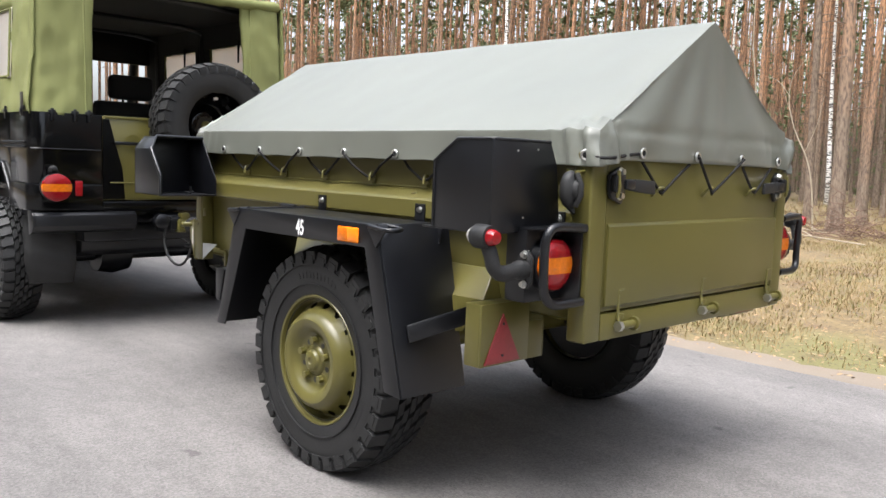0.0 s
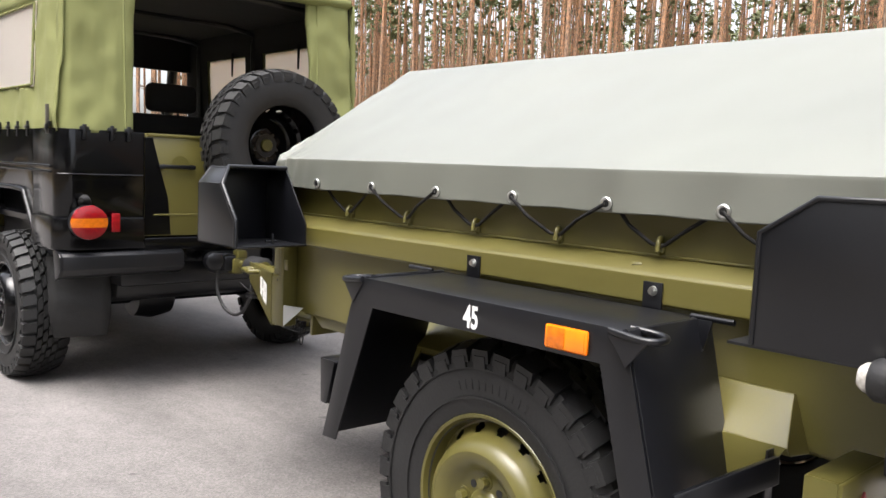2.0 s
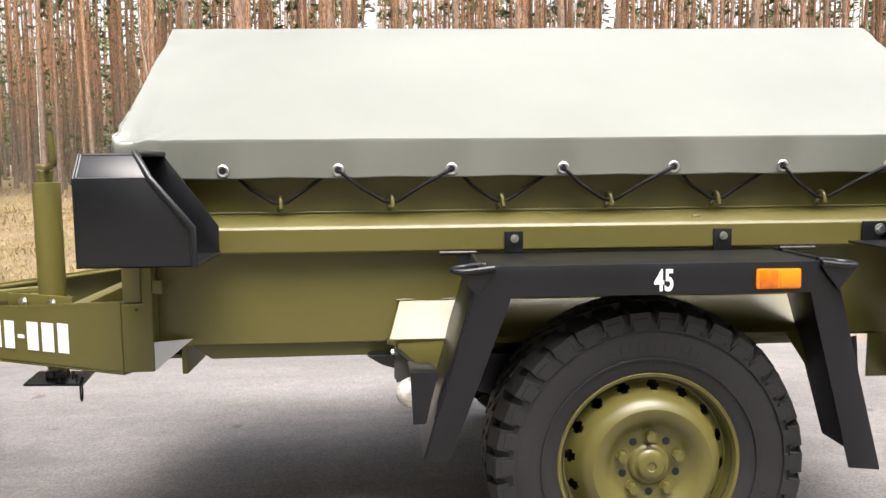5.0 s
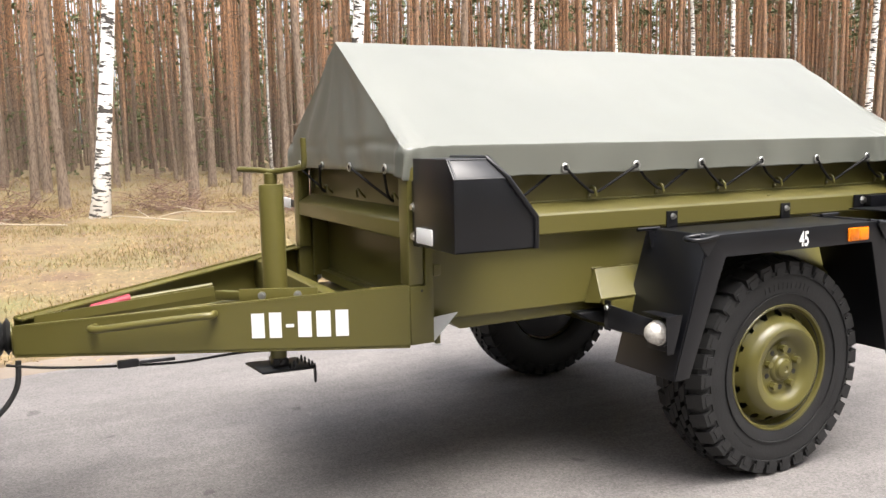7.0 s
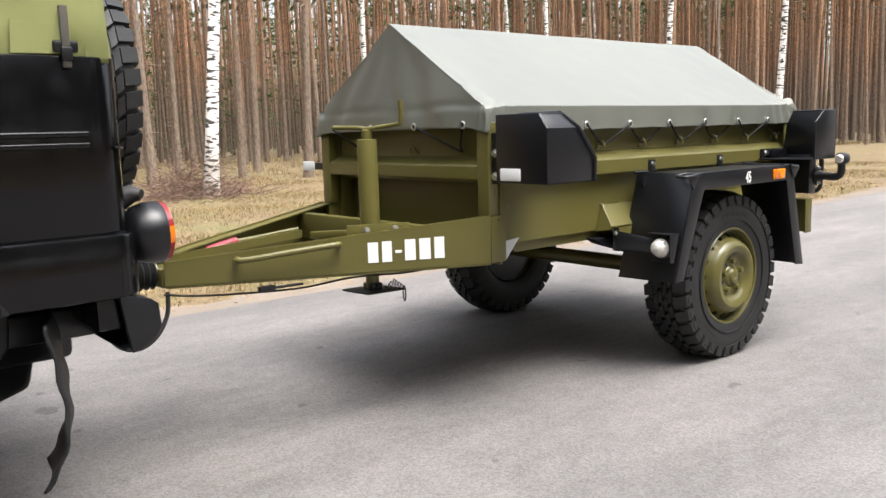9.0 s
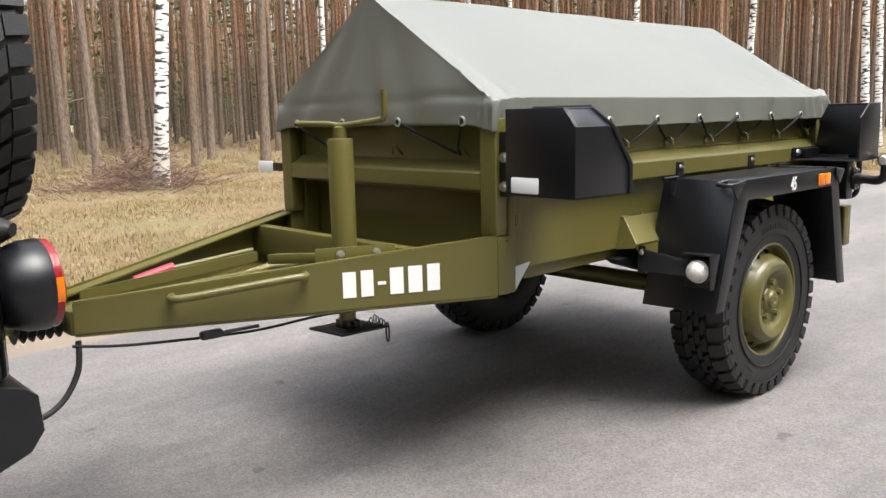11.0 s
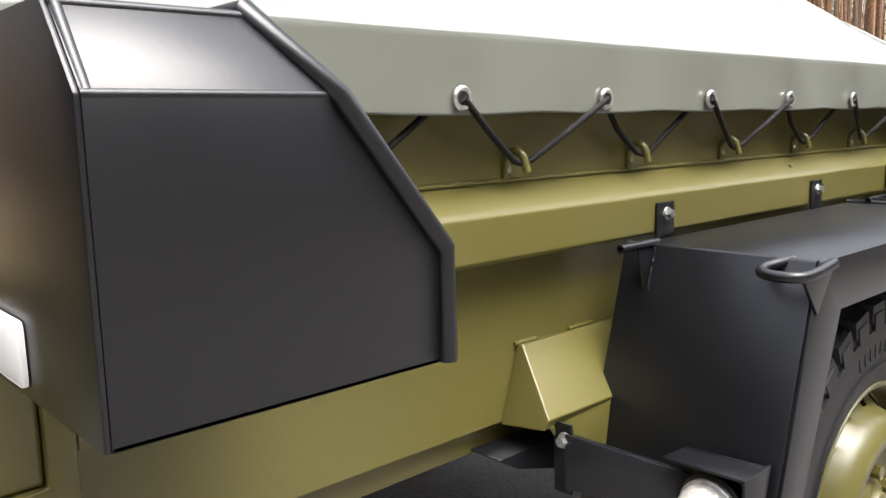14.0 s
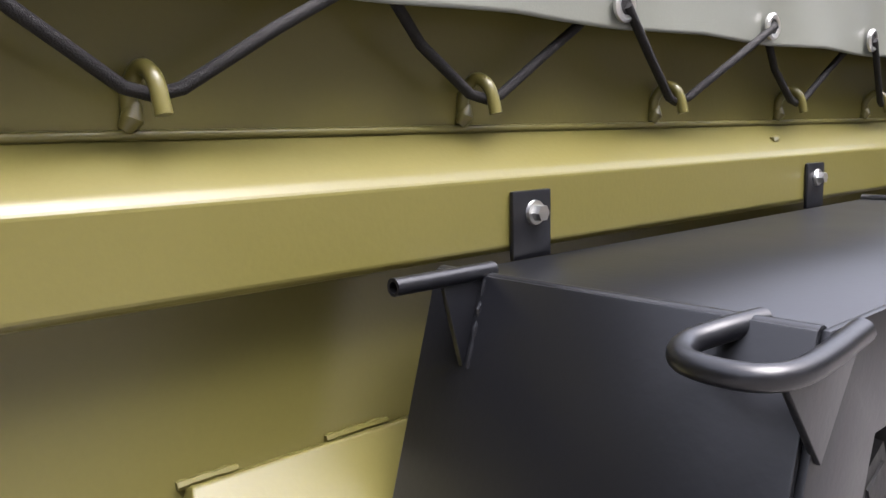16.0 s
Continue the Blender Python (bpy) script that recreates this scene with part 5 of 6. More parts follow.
gate = jp("tailgate", box(-0.418, 0.418, 2.676, 2.71, 0.76, 1.258, 0.006), OLIVE, None, "olive painted tailgate")
part("pressed_bead", box(-0.38, 0.38, 2.671, 2.68, 0.86, 0.87, 0.003), OLIVE, gate)
part("top_lip", box(-0.41, 0.41, 2.668, 2.7, 1.245, 1.262, 0.004), OLIVE, gate)
part("black_patch", prism([(-0.421, 0.765), (-0.421, 1.24), (-0.385, 1.24), (-0.345, 1.08), (-0.31, 0.95), (-0.295, 0.765)], "y", 2.6735, 2.6755), JBLACK, gate, "black camouflage paint")
hd = part("gate_handle", merge(box(-0.36, -0.18, 2.652, 2.664, 1.092, 1.112, 0.004), box(-0.35, -0.33, 2.66, 2.677, 1.09, 1.114, 0.003), box(-0.21, -0.19, 2.66, 2.677, 1.09, 1.114, 0.003)), BLACK, gate)
part("handle_recess", lathe([(0.045, 2.672), (0.04, 2.6735), (0.03, 2.6745), (0.002, 2.6745)], 24, "y", (-0.25, 0, 1.112)), OLIVE, gate)
jp("rear_crossmember", merge(box(-0.78, 0.78, 2.7, 2.78, 0.62, 0.755, 0.01), box(-0.42, 0.42, 2.672, 2.7, 0.69, 0.752, 0.006)), JBLACK)
jp("tow_hitch", merge(box(-0.09, 0.09, 2.62, 2.72, 0.56, 0.67, 0.012), box(-0.06, 0.02, 2.58, 2.64, 0.575, 0.66, 0.015), lathe([(0.03, 2.55), (0.045, 2.56), (0.045, 2.6), (0.03, 2.62)], 16, "y", (-0.12, 0, 0.635))), BLACK)
jp("underbody", merge(box(-0.5, 0.5, 2.76, 5.9, 0.5, 0.62, 0.02), prism([(2.85, 0.52), (2.87, 0.43), (3.0, 0.39), (3.3, 0.4), (3.35, 0.52)], "x", -0.48, 0.3, 0.02), lathe([(0.02, -0.12), (0.13, -0.1), (0.15, 0.0), (0.13, 0.1), (0.02, 0.12)], 24, "x", (-0.1, 3.42, 0.36)), rod([(-0.7, 3.42, 0.352), (0.7, 3.42, 0.352)], 0.05, 12), rod([(-0.7, 5.93, 0.352), (0.7, 5.93, 0.352)], 0.05, 12)), BLACK)
jp("load_floor", box(-0.76, 0.76, 2.72, 5.1, 0.8, 0.83), BLACK)
jp("bonnet", merge(prism([(5.15, 0.6), (6.75, 0.62), (6.75, 1.05), (6.7, 1.1), (5.15, 1.18)], "x", -0.62, 0.62, 0.02)), OLIVE)
for s in (-1, 1):
    jp("front_wing", prism([(5.15, 0.6), (5.5, 0.62), (5.62, 0.9), (6.22, 0.9), (6.35, 0.62), (6.72, 0.62), (6.72, 1.02), (5.15, 1.1)], "x", s * 0.62, s * 0.8, 0.02), TAUPE)
    jp("windscreen_post", rod([(s * 0.7, 5.1, 1.2), (s * 0.66, 4.85, 2.0)], 0.035, 10), BLACK)
jp("windscreen_header", rod([(-0.68, 4.85, 2.0), (0.68, 4.85, 2.0)], 0.035, 10), BLACK)
# dark panel added to shut out brightness above the windscreen
jp("front_header", box(-0.768, 0.768, 4.78, 4.83, 1.8, 2.035, 0.01), SHADED_INTERIOR)
jp("dashboard", prism([(4.7, 0.8), (5.1, 0.8), (5.12, 1.34), (4.85, 1.36), (4.72, 1.25)], "x", -0.74, 0.74, 0.02), BLACK)

# spare wheel on the tailgate
sp = wheel("spare_wheel", jeep, 0, 0, 0, -1, JBLACK, False)
sp.matrix_basis = pose(0.17, 2.51 - 2.68, 1.232, 0, 0, -90) @ Matrix.Diagonal((1, 1 / 1.055, 1, 1))
part("wheel_carrier", merge(lathe([(0.004, -0.08), (0.03, -0.08), (0.034, -0.086), (0.034, -0.1)], 20)), OLIVE, sp)
part("carrier_plate", lathe([(0.034, -0.094), (0.06, -0.092), (0.062, -0.1)], 28), BLACK, sp)

# canvas top
def canvas_wall(s):
    x0, x1 = s * 0.792, s * 0.765
    def at(y, z):
        return Vector((x0 + (x1 - x0) * (z - 1.25) / 0.7, y, z))
    wins = ((3.09, 3.71, 1.475, 1.865), (3.94, 4.5, 1.475, 1.865))
    ys = sorted({2.71, 2.76, *[v for w in wins for v in w[:2]], 3.82, 4.85, *np.linspace(2.8, 3.4, 20), *np.linspace(3.45, 4.8, 20)})
    zs = sorted({1.248, 1.262, *[wins[0][2], wins[0][3]], 1.92, 1.98, 2.06, *[round(1.29 + 0.04 * k, 3) for k in range(15)]})
    bm = bmesh.new()
    g = [[bm.verts.new(at(y, z) + Vector((s * (0.012 * noise.noise((y * 5, z * 4, s)) + 0.009 * noise.noise((y * 9 + z * 7, z * 10 - y * 5, s)) + 0.006 * noise.noise((y * 20, z * 5, s)) + 0.004 * math.sin(y * 40) * (1 if z < 1.3 else 0.2)), 0, 0))) for z in zs] for y in ys]
    for i in range(len(ys) - 1):
        for j in range(len(zs) - 1):
            ym, zm = (ys[i] + ys[i + 1]) / 2, (zs[j] + zs[j + 1]) / 2
            if not any(a < ym < b and c < zm < d for a, b, c, d in wins):
                bm.faces.new((g[i][j], g[i + 1][j], g[i + 1][j + 1], g[i][j + 1]))
    w = jp("canvas_side", bm, CANVAS, None, "yellow-green canvas side", 80)
    th = w.modifiers.new("thickness", "SOLIDIFY")
    th.thickness, th.material_offset = 0.006, 0
    (p, q, c, d), (e, f) = wins[0], wins[1][:2]
    # near-black sheets inside the canvas carry the interior shade
    for a, b, c, d in ((2.73, p, 1.25, 2.04), (q, e, 1.25, 2.04), (f, 4.84, 1.25, 2.04), (p, q, 1.25, c), (p, q, d, 2.04), (e, f, 1.25, c), (e, f, d, 2.04)):
        part("lining", slab([at(p, q) - Vector((s * 0.022, 0, 0)) for p, q in ((a, c), (b, c), (b, d), (a, d))], 0.002), SHADED_INTERIOR, w)
    for a, b, c, d in wins:
        part("foil_window", slab([at(a - 0.01, c - 0.01), at(b + 0.01, c - 0.01), at(b + 0.01, d + 0.01), at(a - 0.01, d + 0.01)], 0.002), FOIL, w, "cloudy clear plastic window")
        part("window_strap", rod([at(a + 0.16, d + 0.03) - Vector((s * 0.03, 0, 0)), at(a + 0.165, d - 0.13) - Vector((s * 0.034, 0, 0))], [0.009, 0.006], 6), SHADED_INTERIOR, w)
        fr = [at(a, c), at(b, c), at(b, d), at(a, d), at(a, c)]
        part("window_hem", rod([p + Vector((s * 0.006, 0, 0)) for p in fr], 0.006, 6), CANVAS, w)
    part("sewn_patch", slab([at(p, q) + Vector((s * 0.006, 0, 0)) for p, q in ((2.785, 1.266), (2.915, 1.264), (2.91, 1.335), (2.79, 1.338))], 0.003 * s), CANVAS, w)
    for y in [3.12 + 0.16 * k for k in range(8)]:
        part("hem_strap", merge(box(*sorted((s * 0.795, s * 0.806)), y - 0.007, y + 0.007, 1.225, 1.3, 0.002), box(*sorted((s * 0.796, s * 0.812)), y - 0.022, y + 0.022, 1.262, 1.278, 0.004)), BLACK, w)
    return w


for s in (-1, 1):
    canvas_wall(s)
    # rear strip beside the opening, rounding the corner
    bm = bmesh.new()
    inner_x = 0.475 if s < 0 else 0.5
    cols = [(0.792, 2.76), (0.787, 2.74), (0.782, 2.72), (0.76, 2.695), (0.745, 2.69), (0.73, 2.688)] + [(0.71 - 0.02 * k, 2.686) for k in range(11)] + [(inner_x, 2.69), (inner_x - 0.008, 2.705)]
    zs = [1.248, 1.265] + [1.29 + 0.033 * k for k in range(24)]
    g = []
    for k, (x, y) in enumerate(cols):
        g.append([bm.verts.new((s * (x - 0.027 * (z - 1.25) / 0.7) + 0.01 * noise.noise((x * 9, z * 3, s)), y + 0.014 * noise.noise((x * 7, z * 3.5, 4 + s)) + 0.011 * noise.noise((x * 13 + z * 5, z * 9 - x * 6, 7 + s)) + 0.007 * noise.noise((x * 26, z * 5, 1)) * min(1, (2.1 - z) * 3) + 0.05 * (z - 1.25), z)) for z in zs])
    for a, b in zip(g, g[1:]):
        for j in range(len(zs) - 1):
            bm.faces.new((a[j], a[j + 1], b[j + 1], b[j]))
    r = jp("canvas_rear_strip", bm, CANVAS, None, "", 180)
    th = r.modifiers.new("thickness", "SOLIDIFY")
    th.thickness = 0.006
    part("strip_seam", rod([(s * (inner_x + 0.03), 2.688 + 0.05 * (z - 1.25), z) for z in zs], 0.006, 6), CANVAS, r)
    for x in (0.69, 0.57, inner_x + 0.02):
        part("strap", merge(box(*sorted((s * (x - 0.008), s * (x + 0.008))), 2.668, 2.68, 1.215, 1.285, 0.002), box(*sorted((s * (x - 0.02), s * (x + 0.02))), 2.67, 2.682, 1.255, 1.275, 0.003)), BLACK, r)
    bk = jp("hem_buckle", merge(box(*sorted((s * 0.797, s * 0.808)), 2.776, 2.83, 1.268, 1.295, 0.006), box(*sorted((s * 0.806, s * 0.816)), 2.791, 2.815, 1.25, 1.28, 0.003)), BLACK, None, "dark metal buckle")
    part("strap", box(*sorted((s * 0.8, s * 0.8125)), 2.794, 2.812, 1.235, 1.37, 0.003), WEBBING, bk)
bm = bmesh.new()
g = []
for y in np.linspace(2.72, 4.9, 24):
    g.append([bm.verts.new((x, y, 2.06 + 0.045 * (1 - (x / 0.77) ** 4) + 0.012 * noise.noise((x * 3, y * 3, 0)))) for x in np.linspace(-0.768, 0.768, 15)])
for a, b in zip(g, g[1:]):
    for j in range(14):
        bm.faces.new((a[j], a[j + 1], b[j + 1], b[j]))
roof = jp("canvas_roof", bm, CANVAS, None, "", 180)
roof.modifiers.new("thickness", "SOLIDIFY").thickness = 0.006
# the roof's underside has the same shade painted in
part("lining", box(-0.75, 0.75, 2.78, 4.85, 2.035, 2.047), SHADED_INTERIOR, roof)
jp("rolled_flap", rod(smooth_path([(-0.74, 2.74, 2.07), (-0.3, 2.73, 2.055), (0.1, 2.725, 2.05), (0.45, 2.73, 2.06), (0.74, 2.74, 2.075)], 5), [0.035 + 0.004 * math.sin(i * 2.1) for i in range(21)], 12), CANVAS)
for y in (2.9, 3.82, 4.62):
    jp("roof_bow", rod(smooth_path([(-0.75, y, 1.2), (-0.74, y, 1.86), (-0.68, y, 2.01), (0, y, 2.03), (0.68, y, 2.01), (0.74, y, 1.86), (0.75, y, 1.2)], 4), 0.018, 8), BLACK)
# seats and headrests take the shaded near-black too
for x in (-0.44, 0.28):
    seat = jp("seat", merge(box(x - 0.24, x + 0.24, 4.1, 4.55, 0.83, 1.05, 0.05), prism([(4.02, 1.0), (4.14, 1.0), (4.1, 1.43), (4.0, 1.43)], "x", x - 0.25, x + 0.25, 0.03)), SHADED_INTERIOR)
    part("headrest", merge(box(x - 0.16, x + 0.16, 3.97, 4.07, 1.445, 1.63, 0.04, 3), rod([(x - 0.05, 4.04, 1.35), (x - 0.05, 4.03, 1.45)], 0.008, 6), rod([(x + 0.05, 4.04, 1.35), (x + 0.05, 4.03, 1.45)], 0.008, 6)), SHADED_INTERIOR, seat)


# ---- forest ----
def bark_material(name, low, high, z0, z1, dark, birch=False):
    """Bark whose plates are grey and rough near the foot and warmer and flaky above."""
    m = bpy.data.materials.new(name)
    m.use_nodes = True
    n, l = m.node_tree.nodes, m.node_tree.links
    b = n["Principled BSDF"]
    b.inputs["Roughness"].default_value = 0.85
    co, sep, info = n.new("ShaderNodeTexCoord"), n.new("ShaderNodeSeparateXYZ"), n.new("ShaderNodeObjectInfo")
    l.new(co.outputs["Object"], sep.inputs[0])
    mr = n.new("ShaderNodeMapRange")
    mr.inputs["From Min"].default_value, mr.inputs["From Max"].default_value = z0, z1
    nz = n.new("ShaderNodeTexNoise")
    nz.inputs["Scale"].default_value, nz.inputs["Detail"].default_value = 3.0, 6
    l.new(co.outputs["Object"], nz.inputs["Vector"])
    ad = n.new("ShaderNodeMath")
    ad.operation = "MULTIPLY_ADD"
    ad.inputs[1].default_value = 3.0 if not birch else 1.4
    l.new(nz.outputs["Fac"], ad.inputs[0])
    l.new(sep.outputs["Z"], ad.inputs[2])
    rd = n.new("ShaderNodeMath")
    rd.operation = "MULTIPLY_ADD"
    rd.inputs[1].default_value = -4.0 if not birch else -0.8
    l.new(info.outputs["Random"], rd.inputs[0])
    l.new(ad.outputs[0], rd.inputs[2])
    l.new(rd.outputs[0], mr.inputs["Value"])
    mx = n.new("ShaderNodeMix")
    mx.data_type = "RGBA"
    mx.inputs["A"].default_value, mx.inputs["B"].default_value = (*low, 1), (*high, 1)
    l.new(mr.outputs[0], mx.inputs["Factor"])
    mp = n.new("ShaderNodeMapping")
    mp.inputs["Scale"].default_value = (26, 26, 9) if not birch else (5, 5, 19)
    l.new(co.outputs["Object"], mp.inputs["Vector"])
    pl = n.new("ShaderNodeTexNoise")
    pl.inputs["Scale"].default_value, pl.inputs["Detail"].default_value = 1.0, 4
    l.new(mp.outputs[0], pl.inputs["Vector"])
    st = n.new("ShaderNodeMapRange")
    st.inputs["From Min"].default_value, st.inputs["From Max"].default_value = (0.36, 0.6) if not birch else (0.43, 0.475)
    l.new(pl.outputs["Fac"], st.inputs["Value"])
    m2 = n.new("ShaderNodeMix")
    m2.data_type = "RGBA"
    m2.inputs["A"].default_value = (*dark, 1)
    l.new(st.outputs[0], m2.inputs["Factor"])
    l.new(mx.outputs["Result"], m2.inputs["B"])
    geo, rr, m3 = n.new("ShaderNodeNewGeometry"), n.new("ShaderNodeMapRange"), n.new("ShaderNodeMix")
    rr.inputs["To Min"].default_value, rr.inputs["To Max"].default_value = (0.7, 1.3) if not birch else (0.9, 1.05)
    l.new(geo.outputs["Random Per Island"], rr.inputs["Value"])
    m3.data_type, m3.blend_type = "RGBA", "MULTIPLY"
    m3.inputs["Factor"].default_value = 1.0
    l.new(m2.outputs["Result"], m3.inputs["A"])
    l.new(rr.outputs[0], m3.inputs["B"])
    l.new(m3.outputs["Result"], b.inputs["Base Color"])
    bp = n.new("ShaderNodeBump")
    bp.inputs["Strength"].default_value, bp.inputs["Distance"].default_value = 0.7 if not birch else 0.25, 0.02
    l.new(pl.outputs["Fac"], bp.inputs["Height"])
    l.new(bp.outputs[0], b.inputs["Normal"])
    return m


PINE = bark_material("pine_bark", (0.2, 0.153, 0.112), (0.39, 0.205, 0.105), 1.8, 6.0, (0.1, 0.07, 0.052))
WHITEBARK = bark_material("birch_bark", (0.42, 0.39, 0.34), (0.85, 0.83, 0.79), 0.6, 2.2, (0.05, 0.045, 0.04), True)
TWIG = mat("dry_twigs", (0.13, 0.092, 0.065), 0.9, var=0.3)
BRUSHWOOD = mat("brown_brushwood", (0.13, 0.082, 0.058), 0.9, var=0.4, scale=6)
PALEWOOD = mat("pale_dead_wood", (0.32, 0.27, 0.2), 0.85, var=0.2, scale=6)


def trunk_mesh(h, r0, seed, sides=12, bend=0.35):
    r = random.Random(seed)
    bx, by = r.uniform(-bend, bend), r.uniform(-bend, bend)
    ph = r.uniform(0, 6)
    pts, rs = [], []
    for i in range(16):
        t = i / 15
        z = h * t ** 1.3
        pts.append((bx * t + 0.05 * math.sin(ph + 5 * t), by * t + 0.05 * math.cos(ph * 1.7 + 4 * t), z - 0.08))
        rs.append(r0 * (1.35 if i == 0 else 1.1 if i == 1 else 1.0 - 0.72 * t))
    return rod(pts, rs, sides), pts, rs


def branch_stubs(pts, rs, seed, z0, z1, count, long):
    r = random.Random(seed + 99)
    out = []
    for _ in range(count):
        z = r.uniform(z0, z1)
        i = min(range(len(pts)), key=lambda k: abs(pts[k][2] - z))
        a = r.uniform(0, 6.283)
        ln = r.uniform(0.25, 1.0) * long
        p = Vector((pts[i][0], pts[i][1], z))
        d = Vector((math.cos(a), math.sin(a), r.uniform(-0.35, 0.25)))
        k = d.cross(Vector((0, 0, 1))) * r.uniform(-0.25, 0.25)
        out.append(rod([p, p + d * ln * 0.5 + k * ln * 0.5, p + d * ln + k * ln * 1.6 + Vector((0, 0, -0.12 * ln))], [0.016, 0.011, 0.004], 5, False))
    return out


def crown_mesh(h, seed, z0, spread, clumps):
    """Many small upright and hanging tufts round bare limbs."""
    r = random.Random(seed + 7)
    verts, faces = [], []
    for _ in range(clumps):
        t = r.random()
        z = z0 + (h + 0.6 - z0) * t
        rad = spread * (1 - 0.75 * t) * math.sqrt(r.random())
        a = r.uniform(0, 6.283)
        c = Vector((rad * math.cos(a), rad * math.sin(a), z))
        for _k in range(7):
            d = Vector((r.gauss(0, 1), r.gauss(0, 1), r.gauss(0.2, 0.7))).normalized() * r.uniform(0.18, 0.42)
            w = d.cross(Vector((r.gauss(0, 1), r.gauss(0, 1), r.gauss(0, 1)))).normalized() * r.uniform(0.04, 0.09)
            b = len(verts)
            verts.extend([c - w, c + w, c + d * 0.7 + w * 1.3, c + d, c + d * 0.7 - w * 1.3])
            faces.append((b, b + 1, b + 2, b + 3, b + 4))
    me = bpy.data.meshes.new("tmp")
    me.from_pydata([tuple(v) for v in verts], [], faces)
    bm = bmesh.new()
    bm.from_mesh(me)
    bpy.data.meshes.remove(me)
    return bm


rnd = random.Random(11)


def pine(seed, h, r0, at):
    bm, pts, rs = trunk_mesh(h, r0, seed)
    tree = part("pine_tree", merge(bm), PINE, smooth=60)
    tagged(tree, "tall pine with grey foot and orange upper bark", "tree", "pines of the forest")
    tagged(part("dead_wood", merge(*branch_stubs(pts, rs, seed, 1.2, h * 0.62, 26, 0.9)), TWIG, tree), kind="stuff")
    part("limbs", merge(*[rod([(pts[12][0], pts[12][1], h * 0.6 + 0.35 * k), (pts[12][0] + 1.3 * math.cos(k * 2.4), pts[12][1] + 1.3 * math.sin(k * 2.4), h * 0.64 + 0.36 * k)], [0.04, 0.012], 5) for k in range(14)]), PINE, tree)
    tagged(part("crown", crown_mesh(h, seed, h * 0.62, 2.0, 75), NEEDLES, tree, smooth=0), kind="stuff")
    tree.location = at
    return tree


protos = [pine(k, rnd.uniform(15, 19), rnd.uniform(0.1, 0.16), (0, 0, 0)) for k in range(7)]


def birch(seed, h, r0, at, lean):
    bm, pts, rs = trunk_mesh(h, r0, seed, 14, 0.12)
    tree = part("birch_tree", bm, WHITEBARK, smooth=60)
    tagged(tree, "white-barked birch with black cracks and bare twigs", "tree", "birches at the forest edge")
    tagged(part("side_growth", merge(*branch_stubs(pts, rs, seed, 4.2, h * 0.8, 18, 1.4)), TWIG, tree), kind="stuff")
    tagged(part("bare_crown", merge(*branch_stubs(pts, rs, seed + 5, h * 0.5, h, 40, 1.8)), TWIG, tree), kind="stuff")
    tree.matrix_basis = pose(*at, lean[0], lean[1], 0)
    return tree


# trees that stand singly in front of the wood: x, y, trunk size
taken = []
near = [(16.7, 2.3, 0.8), (14.3, 1.76, 0.9), (15.1, -0.68, 0.92), (15.3, -1.9, 0.85), (18.4, -3.7, 0.9), (15.2, 4.86, 0.95), (12.6, 3.36, 1.1), (14.6, 3.63, 0.8), (13.9, -2.75, 0.92), (17.4, -4.8, 0.85), (16.1, -5.8, 0.85), (14.6, -6.8, 0.92),
        (19.0, -7.7, 0.95), (21.0, -2.2, 0.9), (25.2, -8.4, 0.95), (27, 3.2, 0.9), (24.5, 0.6, 1.0)]
used = set()
for i, (x, y, k) in enumerate(near):
    src = protos[i % 7]
    m = pose(x, y, lie(x, y), 1.8 + rnd.uniform(-1, 1), rnd.uniform(-1.2, 1.2), rnd.uniform(0, 360)) @ Matrix.Diagonal((k * 0.8, k * 0.8, k, 1))
    if src.name not in used:
        used.add(src.name)
        src.matrix_basis = m
    else:
        copy_thing(src, m).scale = (k * 0.8, k * 0.8, k)
    taken.append((x, y))
birches = [birch(1, 13, 0.135, (11.6, 1.36, 0.06), (5.5, 0)), birch(2, 13, 0.125, (10.45, -2.55, 0.07), (4.0, -2.0))]
taken += [(11.6, 1.3), (10.45, -2.6)]
for x, y, k, b in ((19, -11.5, 0.8, 0), (21, -16.5, 0.85, 1), (22, -21, 0.9, 0), (17.5, -18.5, 0.85, 1), (26, 6.5, 0.7, 1), (28, 9.5, 0.75, 0), (27, 13, 0.7, 1), (30, -3, 0.6, 0), (29, 0.4, 0.55, 1), (33, -7, 0.6, 0), (16, -27, 0.8, 0), (12.1, -17.7, 0.85, 0), (8.1, -16.6, 0.85, 1), (5.2, -16.8, 0.8, 0), (5.9, -19.7, 0.85, 1), (24, -29, 0.8, 1), (20, 18, 0.8, 0)):
    c = copy_thing(birches[b], pose(x, y, lie(x, y), rnd.uniform(-3, 3), rnd.uniform(-3, 3), rnd.uniform(0, 360)))
    c.scale = (k, k, k)
    taken.append((x, y))

def sapling(label, trunk, twigs):
    """A thin crooked young tree: the trunk's line, then its twigs."""
    rods = [rod(smooth_path(trunk, 4), [0.017 - 0.012 * k / (4 * len(trunk) - 4) for k in range(4 * len(trunk) - 3)], 6)]
    rods += [rod(smooth_path(t, 3), [0.007 - 0.004 * k / (3 * len(t) - 3) for k in range(3 * len(t) - 2)], 5) for t in twigs]
    tagged(part("birch_sapling", merge(*rods), PALEWOOD), label, "sapling")


